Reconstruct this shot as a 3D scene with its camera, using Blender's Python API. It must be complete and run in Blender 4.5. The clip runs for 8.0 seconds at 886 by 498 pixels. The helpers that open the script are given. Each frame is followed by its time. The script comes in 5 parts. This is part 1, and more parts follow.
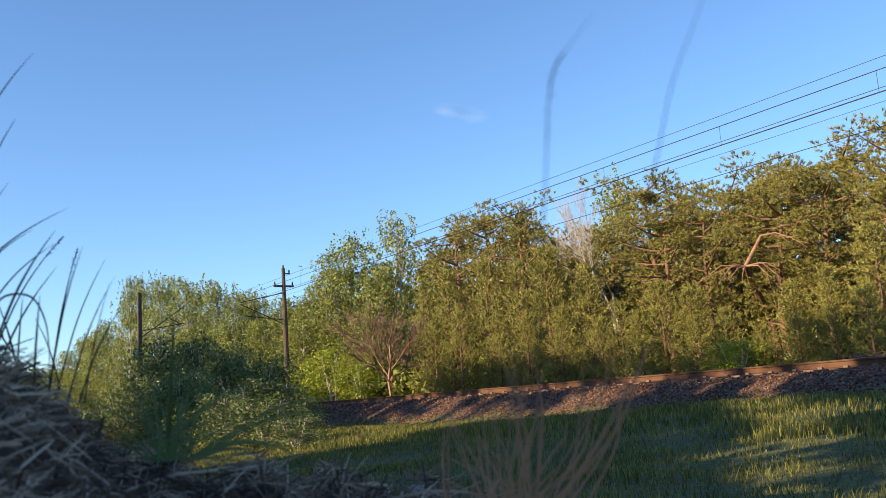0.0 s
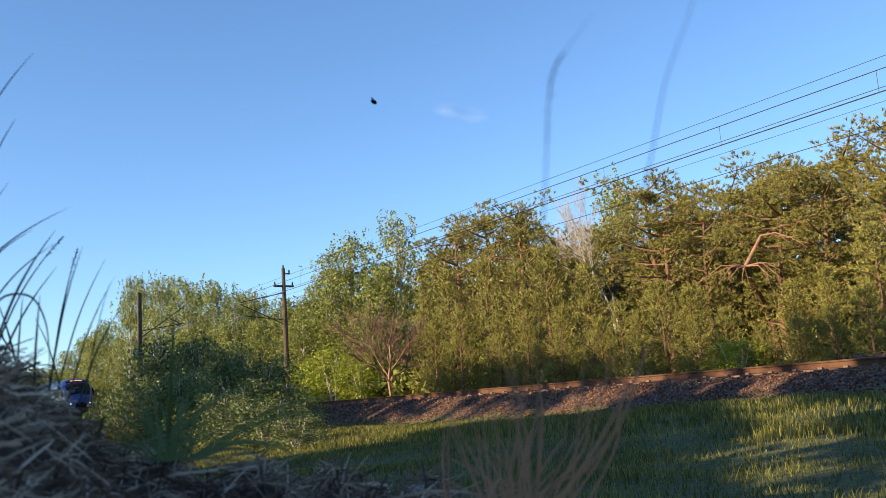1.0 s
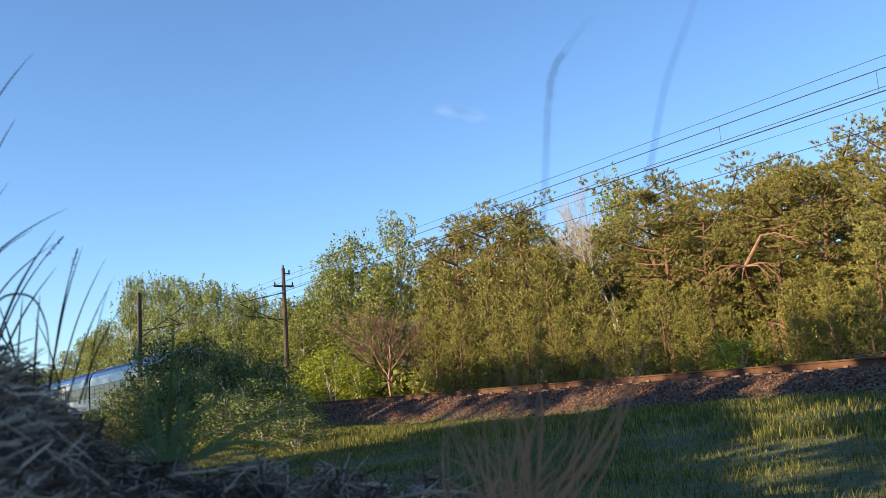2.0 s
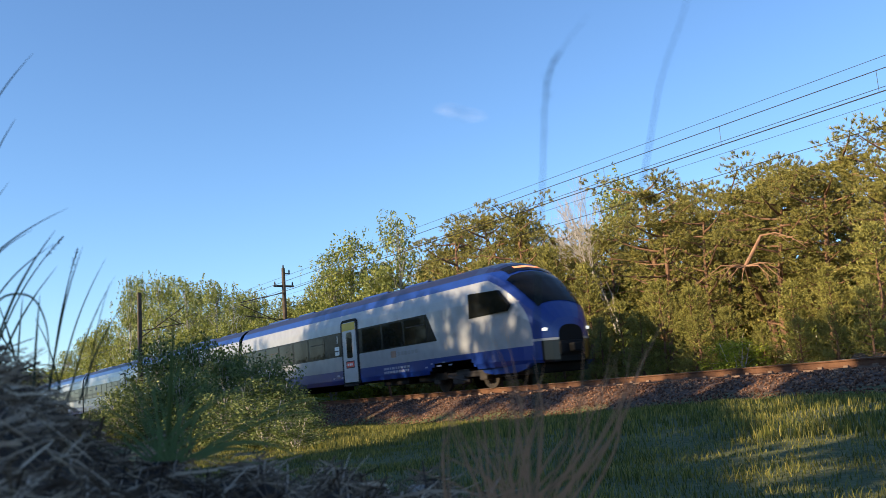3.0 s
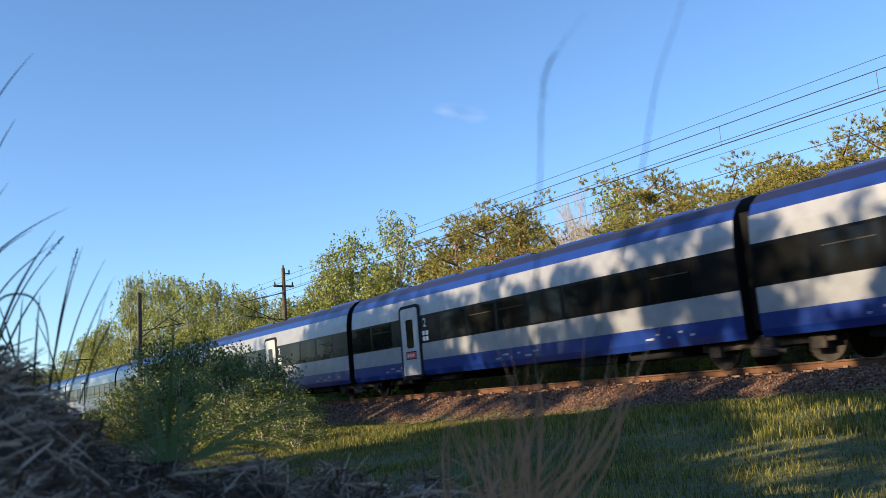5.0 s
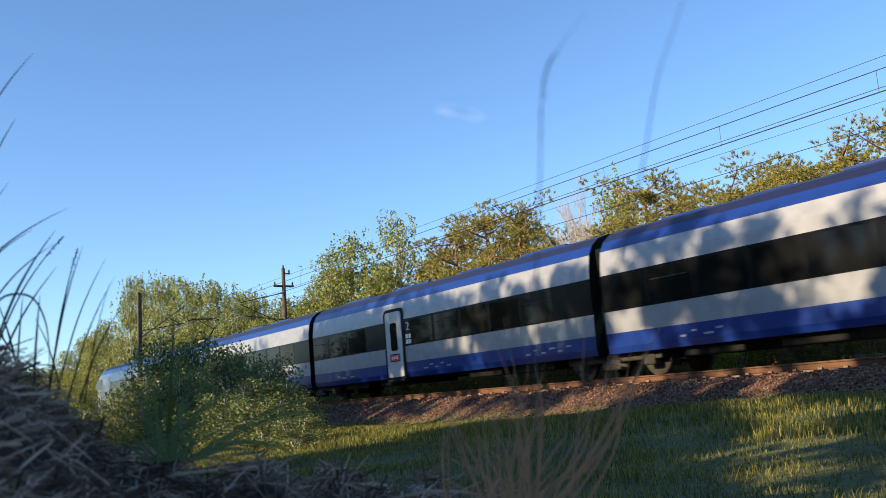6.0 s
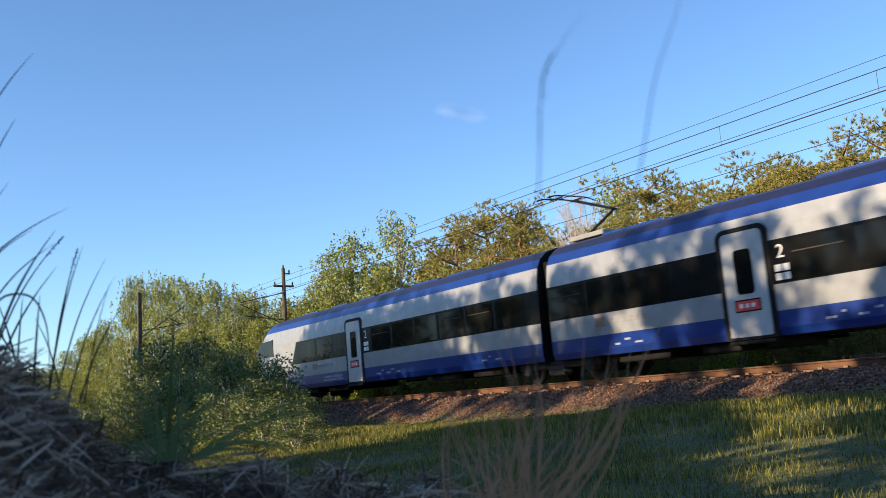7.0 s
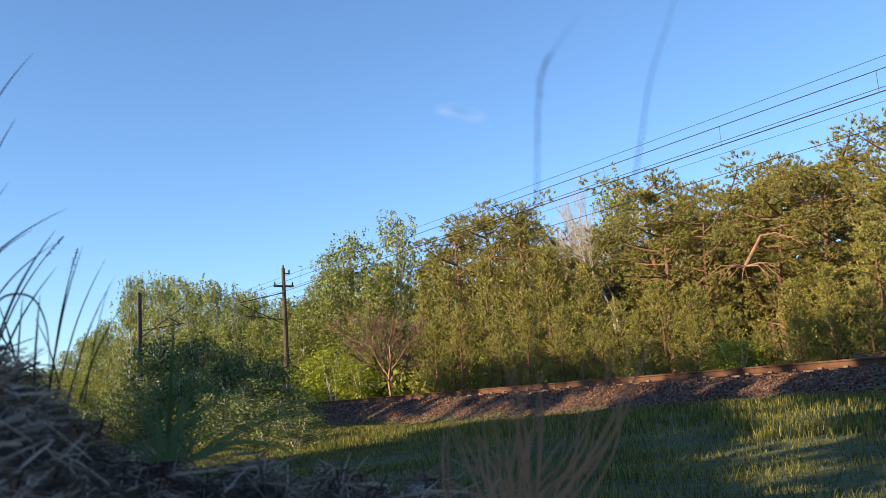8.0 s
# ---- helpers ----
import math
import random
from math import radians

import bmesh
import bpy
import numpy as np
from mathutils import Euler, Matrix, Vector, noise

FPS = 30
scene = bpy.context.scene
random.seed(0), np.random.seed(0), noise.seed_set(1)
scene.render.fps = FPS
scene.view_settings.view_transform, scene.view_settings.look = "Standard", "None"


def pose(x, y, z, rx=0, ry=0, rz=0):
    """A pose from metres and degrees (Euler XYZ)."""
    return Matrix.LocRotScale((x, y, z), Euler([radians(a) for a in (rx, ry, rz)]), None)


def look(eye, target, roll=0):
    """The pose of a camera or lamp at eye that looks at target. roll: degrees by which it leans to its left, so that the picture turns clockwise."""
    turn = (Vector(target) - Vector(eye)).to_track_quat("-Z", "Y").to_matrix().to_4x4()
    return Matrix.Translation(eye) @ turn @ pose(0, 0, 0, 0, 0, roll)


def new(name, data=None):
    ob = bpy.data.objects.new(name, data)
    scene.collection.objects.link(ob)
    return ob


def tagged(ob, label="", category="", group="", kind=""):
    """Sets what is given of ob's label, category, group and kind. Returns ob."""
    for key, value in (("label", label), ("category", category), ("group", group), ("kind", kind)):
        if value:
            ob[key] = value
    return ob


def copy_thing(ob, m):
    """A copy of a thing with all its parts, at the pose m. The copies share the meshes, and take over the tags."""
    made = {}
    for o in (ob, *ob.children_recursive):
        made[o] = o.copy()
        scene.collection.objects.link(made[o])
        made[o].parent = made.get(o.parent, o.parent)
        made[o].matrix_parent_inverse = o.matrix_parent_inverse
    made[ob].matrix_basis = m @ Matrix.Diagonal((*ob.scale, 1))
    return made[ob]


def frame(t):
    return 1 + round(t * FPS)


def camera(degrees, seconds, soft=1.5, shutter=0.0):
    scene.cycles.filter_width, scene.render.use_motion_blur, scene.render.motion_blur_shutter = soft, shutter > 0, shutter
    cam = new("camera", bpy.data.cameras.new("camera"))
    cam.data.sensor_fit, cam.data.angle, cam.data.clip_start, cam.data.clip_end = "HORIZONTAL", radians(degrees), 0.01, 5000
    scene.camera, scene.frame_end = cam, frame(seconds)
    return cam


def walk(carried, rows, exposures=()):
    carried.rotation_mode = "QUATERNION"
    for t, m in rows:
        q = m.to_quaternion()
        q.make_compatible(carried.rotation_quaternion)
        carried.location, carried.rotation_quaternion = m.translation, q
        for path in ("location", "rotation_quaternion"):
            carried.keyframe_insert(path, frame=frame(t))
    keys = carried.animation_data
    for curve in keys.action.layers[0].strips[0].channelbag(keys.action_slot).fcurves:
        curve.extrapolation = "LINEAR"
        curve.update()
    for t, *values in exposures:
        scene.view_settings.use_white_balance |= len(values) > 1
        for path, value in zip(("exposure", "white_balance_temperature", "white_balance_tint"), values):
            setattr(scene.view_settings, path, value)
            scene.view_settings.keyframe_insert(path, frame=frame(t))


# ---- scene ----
EYE = Vector((0.0, 0.0, 0.45))
AHEAD, ASIDE = Vector((-0.8314, 0.5557, 0)), Vector((0.5557, 0.8314, 0))
TILT = radians(9.509)
cam = camera(51.9, 8.0, soft=0.8, shutter=0.08)
stand = look(EYE, EYE + AHEAD * math.cos(TILT) + Vector((0, 0, math.sin(TILT))), -3.698)
walk(cam, [(0.0, stand), (8.0, stand)])
# a phone's lens: sharp far off, soft close by
cam.data.dof.use_dof = True
cam.data.dof.focus_distance = 30.0
cam.data.dof.aperture_fstop = 14.0

# ---- light ----
SUN_FROM = Vector((-0.10, -0.995, 0)).normalized()
SUN_UP = radians(21)
world = bpy.data.worlds.new("evening_sky")
scene.world = world
world.use_nodes = True
wn, wl = world.node_tree.nodes, world.node_tree.links
sky = wn.new("ShaderNodeTexSky")
sky.sky_type, sky.sun_disc = "NISHITA", False
sky.sun_elevation = SUN_UP
sky.sun_rotation = math.atan2(SUN_FROM.x, SUN_FROM.y)
sky.air_density, sky.dust_density, sky.ozone_density = 1.0, 0.25, 5.5
wn["Background"].inputs["Strength"].default_value = 0.132
wl.new(sky.outputs[0], wn["Background"].inputs["Color"])
sun_data = bpy.data.lights.new("sun", "SUN")
sun_data.energy, sun_data.angle, sun_data.color = 5.0, radians(0.53), (1.0, 0.785, 0.50)
sun = new("sun", sun_data)
to_sun = SUN_FROM * math.cos(SUN_UP) + Vector((0, 0, math.sin(SUN_UP)))
sun.matrix_basis = look(to_sun * 60, (0, 0, 0))
scene.view_settings.exposure = 0.9

# ---- materials ----


def mat(name, build):
    m = bpy.data.materials.new(name)
    m.use_nodes = True
    n, l = m.node_tree.nodes, m.node_tree.links
    build(n, l, n["Principled BSDF"])
    return m


def ramp(n, stops):
    r = n.new("ShaderNodeValToRGB")
    e = r.color_ramp.elements
    while len(e) < len(stops):
        e.new(0.5)
    for k, (p, c) in enumerate(stops):
        e[k].position, e[k].color = p, (*c, 1)
    return r


def noisy(name, stops, scale=8.0, rough=0.8, metal=0.0, bump=0.2, fine=60.0, spec=0.4):
    """Two scales of noise in the colour and a fine relief."""
    def b(n, l, p):
        co = n.new("ShaderNodeTexCoord")
        a, f, mx = n.new("ShaderNodeTexNoise"), n.new("ShaderNodeTexNoise"), n.new("ShaderNodeMath")
        a.inputs["Scale"].default_value, f.inputs["Scale"].default_value = scale, fine
        a.inputs["Detail"].default_value = f.inputs["Detail"].default_value = 5
        mx.operation, mx.inputs[1].default_value = "MULTIPLY_ADD", 0.35
        l.new(co.outputs["Object"], a.inputs["Vector"]), l.new(co.outputs["Object"], f.inputs["Vector"])
        l.new(f.outputs["Fac"], mx.inputs[0])
        sc = n.new("ShaderNodeMath")
        sc.operation, sc.inputs[1].default_value = "MULTIPLY", 0.65
        l.new(a.outputs["Fac"], sc.inputs[0]), l.new(sc.outputs[0], mx.inputs[2])
        r = ramp(n, stops)
        l.new(mx.outputs[0], r.inputs[0]), l.new(r.outputs[0], p.inputs["Base Color"])
        p.inputs["Roughness"].default_value, p.inputs["Metallic"].default_value = rough, metal
        p.inputs["Specular IOR Level"].default_value = spec
        if bump:
            bp = n.new("ShaderNodeBump")
            bp.inputs["Strength"].default_value, bp.inputs["Distance"].default_value = bump, 0.02
            l.new(f.outputs["Fac"], bp.inputs["Height"]), l.new(bp.outputs[0], p.inputs["Normal"])
    return mat(name, b)


def leafy(name, dark, mid, light, through_it=0.35, rough=0.55, patch=0.9, single=0.5):
    """Leaves and blades: each its own shade, patches of another hue, light passes through."""
    def b(n, l, p):
        g = n.new("ShaderNodeNewGeometry")
        co, a, mx = n.new("ShaderNodeTexCoord"), n.new("ShaderNodeTexNoise"), n.new("ShaderNodeMath")
        a.inputs["Scale"].default_value = patch
        l.new(co.outputs["Object"], a.inputs["Vector"])
        mx.operation, mx.inputs[1].default_value = "MULTIPLY_ADD", single
        sc = n.new("ShaderNodeMath")
        sc.operation, sc.inputs[1].default_value = "MULTIPLY", 1 - single
        l.new(a.outputs["Fac"], sc.inputs[0])
        l.new(g.outputs["Random Per Island"], mx.inputs[0]), l.new(sc.outputs[0], mx.inputs[2])
        r = ramp(n, [(0.15, dark), (0.5, mid), (0.85, light)])
        l.new(mx.outputs[0], r.inputs[0]), l.new(r.outputs[0], p.inputs["Base Color"])
        p.inputs["Roughness"].default_value = rough
        p.inputs["Specular IOR Level"].default_value = 0.25
        t, ms = n.new("ShaderNodeBsdfTranslucent"), n.new("ShaderNodeMixShader")
        ms.inputs[0].default_value = through_it
        l.new(r.outputs[0], t.inputs["Color"])
        l.new(p.outputs[0], ms.inputs[1]), l.new(t.outputs[0], ms.inputs[2])
        l.new(ms.outputs[0], n["Material Output"].inputs["Surface"])
    return mat(name, b)


def plain(name, color, rough=0.5, metal=0.0, emit=0.0, coat=0.0, spec=0.5):
    def b(n, l, p):
        a, r = n.new("ShaderNodeTexNoise"), ramp(n, [(0.3, tuple(c * 0.8 for c in color)), (0.7, color)])
        co = n.new("ShaderNodeTexCoord")
        a.inputs["Scale"].default_value, a.inputs["Detail"].default_value = 3.0, 6
        l.new(co.outputs["Object"], a.inputs["Vector"])
        l.new(a.outputs["Fac"], r.inputs[0]), l.new(r.outputs[0], p.inputs["Base Color"])
        p.inputs["Roughness"].default_value, p.inputs["Metallic"].default_value = rough, metal
        p.inputs["Coat Weight"].default_value = coat
        p.inputs["Specular IOR Level"].default_value = spec
        if emit:
            l.new(r.outputs[0], p.inputs["Emission Color"])
            p.inputs["Emission Strength"].default_value = emit
    return mat(name, b)


M_FOREST = noisy("forest_floor", [(0.3, (0.06, 0.035, 0.02)), (0.55, (0.12, 0.07, 0.035)), (0.8, (0.2, 0.13, 0.06))], 1.2, 0.95)
M_STONE = leafy("ballast_stone", (0.024, 0.012, 0.008), (0.11, 0.05, 0.029), (0.36, 0.21, 0.135), 0.0, 0.9)
M_RUST = noisy("rusty_rail_side", [(0.3, (0.08, 0.035, 0.02)), (0.6, (0.15, 0.07, 0.035)), (0.8, (0.22, 0.11, 0.06))], 6.0, 0.8, 0.1)
M_STEEL = plain("worn_rail_top", (0.55, 0.55, 0.56), 0.28, 1.0)
M_SLEEPER = noisy("weathered_sleeper", [(0.3, (0.12, 0.07, 0.05)), (0.6, (0.22, 0.15, 0.11)), (0.8, (0.33, 0.25, 0.2))], 4.0, 0.9)
M_BLUE = plain("train_blue_paint", (0.007, 0.03, 0.19), 0.3, 0.0, coat=0.4)
M_ROOF = plain("train_dark_roof_paint", (0.012, 0.015, 0.05), 0.45)
M_SILVER = plain("train_light_grey_paint", (0.295, 0.305, 0.33), 0.35, 0.1, coat=0.3)
M_DOOR = plain("train_door_paint", (0.47, 0.475, 0.49), 0.35, coat=0.3)
M_MARK = plain("faded_skirt_lettering", (0.30, 0.33, 0.42), 0.5)
M_LOGO = plain("muted_orange_logo", (0.30, 0.19, 0.14), 0.5)
M_BAND = plain("black_window_band", (0.006, 0.006, 0.007), 0.25, spec=0.15)
M_BLACK = plain("black_rubber", (0.007, 0.007, 0.008), 0.65, spec=0.2)
M_GLASS = plain("tinted_train_glass", (0.008, 0.0085, 0.009), 0.06, spec=0.16)
M_WHITE = plain("white_lettering", (0.8, 0.8, 0.8), 0.5)
M_YELLOW = plain("yellow_class_mark", (0.58, 0.39, 0.015), 0.4)
M_RED = plain("red_door_sticker", (0.75, 0.07, 0.05), 0.4)
M_IRON = noisy("grey_bogie_iron", [(0.3, (0.02, 0.016, 0.014)), (0.6, (0.045, 0.037, 0.032)), (0.85, (0.11, 0.09, 0.08))], 7.0, 0.7, 0.2)
M_ROOFGEAR = plain("grey_roof_gear", (0.25, 0.25, 0.26), 0.6)
M_LAMP = plain("lit_headlight", (1.0, 0.95, 0.85), 0.3, emit=0.5)
M_DISPLAY = plain("amber_display", (1.0, 0.33, 0.12), 0.4, emit=0.7)
M_BARK = noisy("pine_bark", [(0.3, (0.10, 0.055, 0.035)), (0.55, (0.22, 0.12, 0.07)), (0.8, (0.36, 0.20, 0.12))], 5.0, 0.9, bump=0.5)
M_BIRCHBARK = noisy("birch_bark", [(0.38, (0.05, 0.045, 0.04)), (0.46, (0.42, 0.40, 0.36)), (0.7, (0.62, 0.60, 0.56))], 3.5, 0.8)
M_DEADWOOD = noisy("bare_orange_wood", [(0.3, (0.20, 0.10, 0.055)), (0.55, (0.34, 0.19, 0.11)), (0.8, (0.45, 0.29, 0.19))], 5.0, 0.8)
M_GREYWOOD = noisy("bare_pale_twigs", [(0.3, (0.32, 0.28, 0.24)), (0.6, (0.5, 0.45, 0.4)), (0.8, (0.62, 0.58, 0.52))], 5.0, 0.85)
M_MAST = noisy("weathered_mast", [(0.3, (0.05, 0.036, 0.026)), (0.6, (0.10, 0.073, 0.053)), (0.8, (0.16, 0.125, 0.095))], 5.0, 0.85)
M_WIRE = plain("dark_copper_wire", (0.05, 0.045, 0.04), 0.5, 0.5)
M_NEEDLE = leafy("pine_needles", (0.078, 0.077, 0.019), (0.245, 0.225, 0.058), (0.45, 0.385, 0.11), 0.04, patch=0.7, single=0.35)
M_YOUNG = leafy("young_pine_needles", (0.085, 0.086, 0.019), (0.265, 0.25, 0.062), (0.48, 0.425, 0.125), 0.04, patch=0.7, single=0.35)
M_LEAF = leafy("birch_leaves", (0.085, 0.105, 0.022), (0.235, 0.262, 0.065), (0.43, 0.45, 0.16), 0.3)
M_BROAD = leafy("broad_leaves", (0.075, 0.095, 0.018), (0.225, 0.248, 0.05), (0.41, 0.415, 0.11), 0.3)
M_BRIGHT = leafy("fresh_shrub_leaves", (0.11, 0.145, 0.014), (0.29, 0.335, 0.032), (0.47, 0.49, 0.08), 0.4)
M_BUSH = leafy("dark_bush_leaves", (0.043, 0.066, 0.018), (0.13, 0.17, 0.048), (0.31, 0.335, 0.13), 0.3)
M_DRYLEAF = leafy("dry_brown_twigs", (0.10, 0.06, 0.04), (0.22, 0.13, 0.085), (0.36, 0.23, 0.15), 0.2)
M_GRASS = leafy("meadow_grass", (0.04, 0.055, 0.014), (0.15, 0.16, 0.036), (0.43, 0.35, 0.09), 0.35)
M_BLADE = leafy("near_green_blades", (0.07, 0.12, 0.045), (0.18, 0.25, 0.10), (0.36, 0.43, 0.21), 0.35)
M_STRAW = leafy("matted_dry_straw", (0.03, 0.019, 0.013), (0.15, 0.105, 0.075), (0.66, 0.53, 0.42), 0.1, 0.8, patch=6.0)
M_STALK = leafy("dry_brown_stalks", (0.30, 0.15, 0.085), (0.56, 0.33, 0.21), (0.82, 0.58, 0.42), 0.3, 0.7)
M_REED = leafy("dark_reed_blades", (0.03, 0.045, 0.032), (0.065, 0.085, 0.06), (0.12, 0.14, 0.09), 0.3, 0.5)

# ---- mesh helpers ----


def mesh_of(name, verts, faces, material, smooth=False):
    me = bpy.data.meshes.new(name)
    me.from_pydata(verts if isinstance(verts, list) else verts.tolist(), [], faces if isinstance(faces, list) else faces.tolist())
    for m in (material if isinstance(material, (list, tuple)) else [material]):
        me.materials.append(m)
    if smooth:
        me.polygons.foreach_set("use_smooth", [True] * len(me.polygons))
    return me


def part(name, bm, material, parent=None, label="", smooth=False):
    """Links a bmesh as one mesh object under a thing or a part."""
    me = bpy.data.meshes.new(name)
    bm.to_mesh(me)
    bm.free()
    for m in (material if isinstance(material, (list, tuple)) else [material]):
        me.materials.append(m)
    if smooth:
        me.polygons.foreach_set("use_smooth", [True] * len(me.polygons))
    ob = new(name, me)
    ob.parent = parent
    return tagged(ob, label) if label else ob


def part_np(name, verts, faces, material, parent=None, label="", smooth=False):
    ob = new(name, mesh_of(name, verts, faces, material, smooth))
    ob.parent = parent
    return tagged(ob, label) if label else ob


def box(bm, x0, x1, y0, y1, z0, z1, bevel=0.0):
    r = bmesh.ops.create_cube(bm, size=1)
    vs = r["verts"]
    for v in vs:
        v.co = Vector((x0 + (v.co.x + 0.5) * (x1 - x0), y0 + (v.co.y + 0.5) * (y1 - y0), z0 + (v.co.z + 0.5) * (z1 - z0)))
    if bevel:
        es = list({e for v in vs for e in v.link_edges})
        bmesh.ops.bevel(bm, geom=es, offset=bevel, segments=2, affect="EDGES", profile=0.6)
    return bm


def tube(bm, pts, radii, sides=7):
    """A tapered tube along points."""
    pts = [Vector(p) for p in pts]
    rings = []
    ref = (pts[-1] - pts[0]).orthogonal().normalized()
    for k, p in enumerate(pts):
        d = (pts[min(k + 1, len(pts) - 1)] - pts[max(k - 1, 0)]).normalized()
        u = (ref - d * ref.dot(d)).normalized()
        v = d.cross(u)
        r = radii[k]
        rings.append([bm.verts.new(p + (u * math.cos(2 * math.pi * j / sides) + v * math.sin(2 * math.pi * j / sides)) * r) for j in range(sides)])
    for a, b in zip(rings, rings[1:]):
        for j in range(sides):
            bm.faces.new((a[j], a[(j + 1) % sides], b[(j + 1) % sides], b[j]))
    bm.faces.new(rings[0][::-1]), bm.faces.new(rings[-1])
    return bm


def extrude_profile(bm, prof, x0, x1):
    a = [bm.verts.new((x0, y, z)) for y, z in prof]
    b = [bm.verts.new((x1, y, z)) for y, z in prof]
    n = len(prof)
    for k in range(n):
        bm.faces.new((a[k], a[(k + 1) % n], b[(k + 1) % n], b[k]))
    bm.faces.new(a[::-1]), bm.faces.new(b)
    return bm


def unit(v):
    return v / np.maximum(np.linalg.norm(v, axis=-1, keepdims=True), 1e-9)


def needles(rng, base, way, length, width, spread, k):
    """k thin needles fan out from each base point along its way."""
    n = len(base)
    b = np.repeat(base, k, 0)
    d = unit(np.repeat(way, k, 0) + rng.normal(0, spread, (n * k, 3)))
    side = unit(np.cross(d, rng.normal(0, 1, (n * k, 3)))) * width
    ln = length * rng.uniform(0.6, 1.2, (n * k, 1))
    v = np.stack([b - side, b + side, b + d * ln], 1).reshape(-1, 3)
    return v, np.arange(len(v)).reshape(-1, 3)


def shoots(rng, base, way, ln, k, needle, width):
    """A bottle-brush shoot at each base point: k needles round a short axis, slanted towards its tip."""
    n = len(base)
    axis = np.repeat(unit(way + rng.normal(0, 0.22, (n, 3))), k, 0)
    b = np.repeat(base, k, 0) + axis * ln * rng.uniform(0.0, 1.0, (n * k, 1))
    d = unit(axis * 0.75 + unit(np.cross(axis, rng.normal(0, 1, (n * k, 3)))) * rng.uniform(0.35, 1.0, (n * k, 1)))
    side = unit(np.cross(d, rng.normal(0, 1, (n * k, 3)))) * width
    v = np.stack([b - side, b + side, b + d * needle * rng.uniform(0.7, 1.2, (n * k, 1))], 1).reshape(-1, 3)
    return v, np.arange(len(v)).reshape(-1, 3)


def hanging(rng, centres, radii, twigs, along):
    """Points down drooping twigs that hang from the shell of each lump."""
    c, r = np.repeat(np.array(centres), twigs, 0), np.repeat(np.array(radii), twigs)[:, None]
    d = unit(rng.normal(0, 1, (len(c), 3)) + np.array([0, 0, 0.25]))
    top = c + d * np.array([1, 1, 0.8]) * r * rng.uniform(0.5, 1.05, (len(c), 1))
    out_way = unit(d * np.array([1, 1, 0]) + 1e-6) * rng.uniform(0.05, 0.25, (len(c), 1))
    fall = rng.uniform(0.35, 0.85, (len(c), 1))
    t = np.linspace(0, 1, along)[None, :, None]
    p = top[:, None] + out_way[:, None] * t - np.array([0, 0, 1.0]) * fall[:, None] * t ** 1.3
    return p.reshape(-1, 3) + rng.normal(0, 0.035, (len(c) * along, 3))


def leaves(rng, base, size, droop=0.0):
    """One folded, pointed leaf at each base point."""
    n = len(base)
    d = unit(rng.normal(0, 1, (n, 3)) - np.array([0, 0, droop]))
    s = unit(np.cross(d, rng.normal(0, 1, (n, 3))))
    w = size * rng.uniform(0.6, 1.3, (n, 1))
    v = np.stack([base, base + d * w * 0.5 + s * w * 0.32, base + d * w, base + d * w * 0.5 - s * w * 0.32], 1).reshape(-1, 3)
    return v, np.arange(len(v)).reshape(-1, 4)


def blades(rng, base, height, width, lean=0.25):
    """Grass blades of two pieces that bend over; a pointed tip."""
    n = len(base)
    h = height * rng.uniform(0.5, 1.25, (n, 1))
    a = rng.uniform(0, 2 * np.pi, n)
    out = np.stack([np.cos(a), np.sin(a), np.zeros(n)], 1)
    side = np.stack([-np.sin(a + 0.6), np.cos(a + 0.6), np.zeros(n)], 1) * width
    up = np.array([0, 0, 1.0])
    le = lean * rng.uniform(0.2, 1.5, (n, 1))
    mid = base + up * h * 0.6 + out * h * le * 0.35
    tip = base + up * h + out * h * le
    v = np.stack([base - side, base + side, mid + side * 0.7, mid - side * 0.7, tip], 1).reshape(-1, 3)
    k = np.arange(n)[:, None] * 5
    f = [tuple(r) for r in (k + np.array([0, 1, 2, 3])).tolist()] + [tuple(r) for r in (k + np.array([3, 2, 4])).tolist()]
    return v, f

# ---- ground and track ----
RAIL, TRACK = 0.786, 18.17  # height of the rail tops; distance of the track's centre line


def smooth(a, b, x):
    t = np.clip((x - a) / (b - a), 0, 1)
    return t * t * (3 - 2 * t)


def ground_z(x, y):
    x, y = np.asarray(x, float), np.asarray(y, float)
    bank = -0.22 + 0.34 * smooth(4.0, 13.5, y) - 0.28 * smooth(-9, -20, x)
    bank = np.where(y > 16.2, 0.1, bank)
    bed = (RAIL - 0.24 - bank) * smooth(14.2, 16.2, y) * (1 - 0.6 * smooth(20.3, 21.6, y))
    far = 0.35 * smooth(21, 26, y)
    bumps = 0.03 * np.sin(x * 1.7 + y * 0.9) * np.sin(y * 1.3 - x * 0.4) + 0.02 * np.sin(x * 4.1) * np.sin(y * 3.7)
    keep = 1 - smooth(14.2, 15.2, y) * (1 - smooth(21, 22, y))
    return bank + bed + far * 0.3 + bumps * keep * smooth(0.5, 3, np.hypot(x, y))


def sheet(name, xs, ys, material, label):
    X, Y = np.meshgrid(xs, ys)
    v = np.stack([X, Y, ground_z(X, Y)], -1).reshape(-1, 3)
    w = len(xs)
    k = np.arange(w * len(ys)).reshape(len(ys), w)
    f = np.stack([k[:-1, :-1], k[:-1, 1:], k[1:, 1:], k[1:, :-1]], -1).reshape(-1, 4)
    ob = new(name, mesh_of(name, v, f, material, True))
    return tagged(ob, label, "ground", kind="structure")


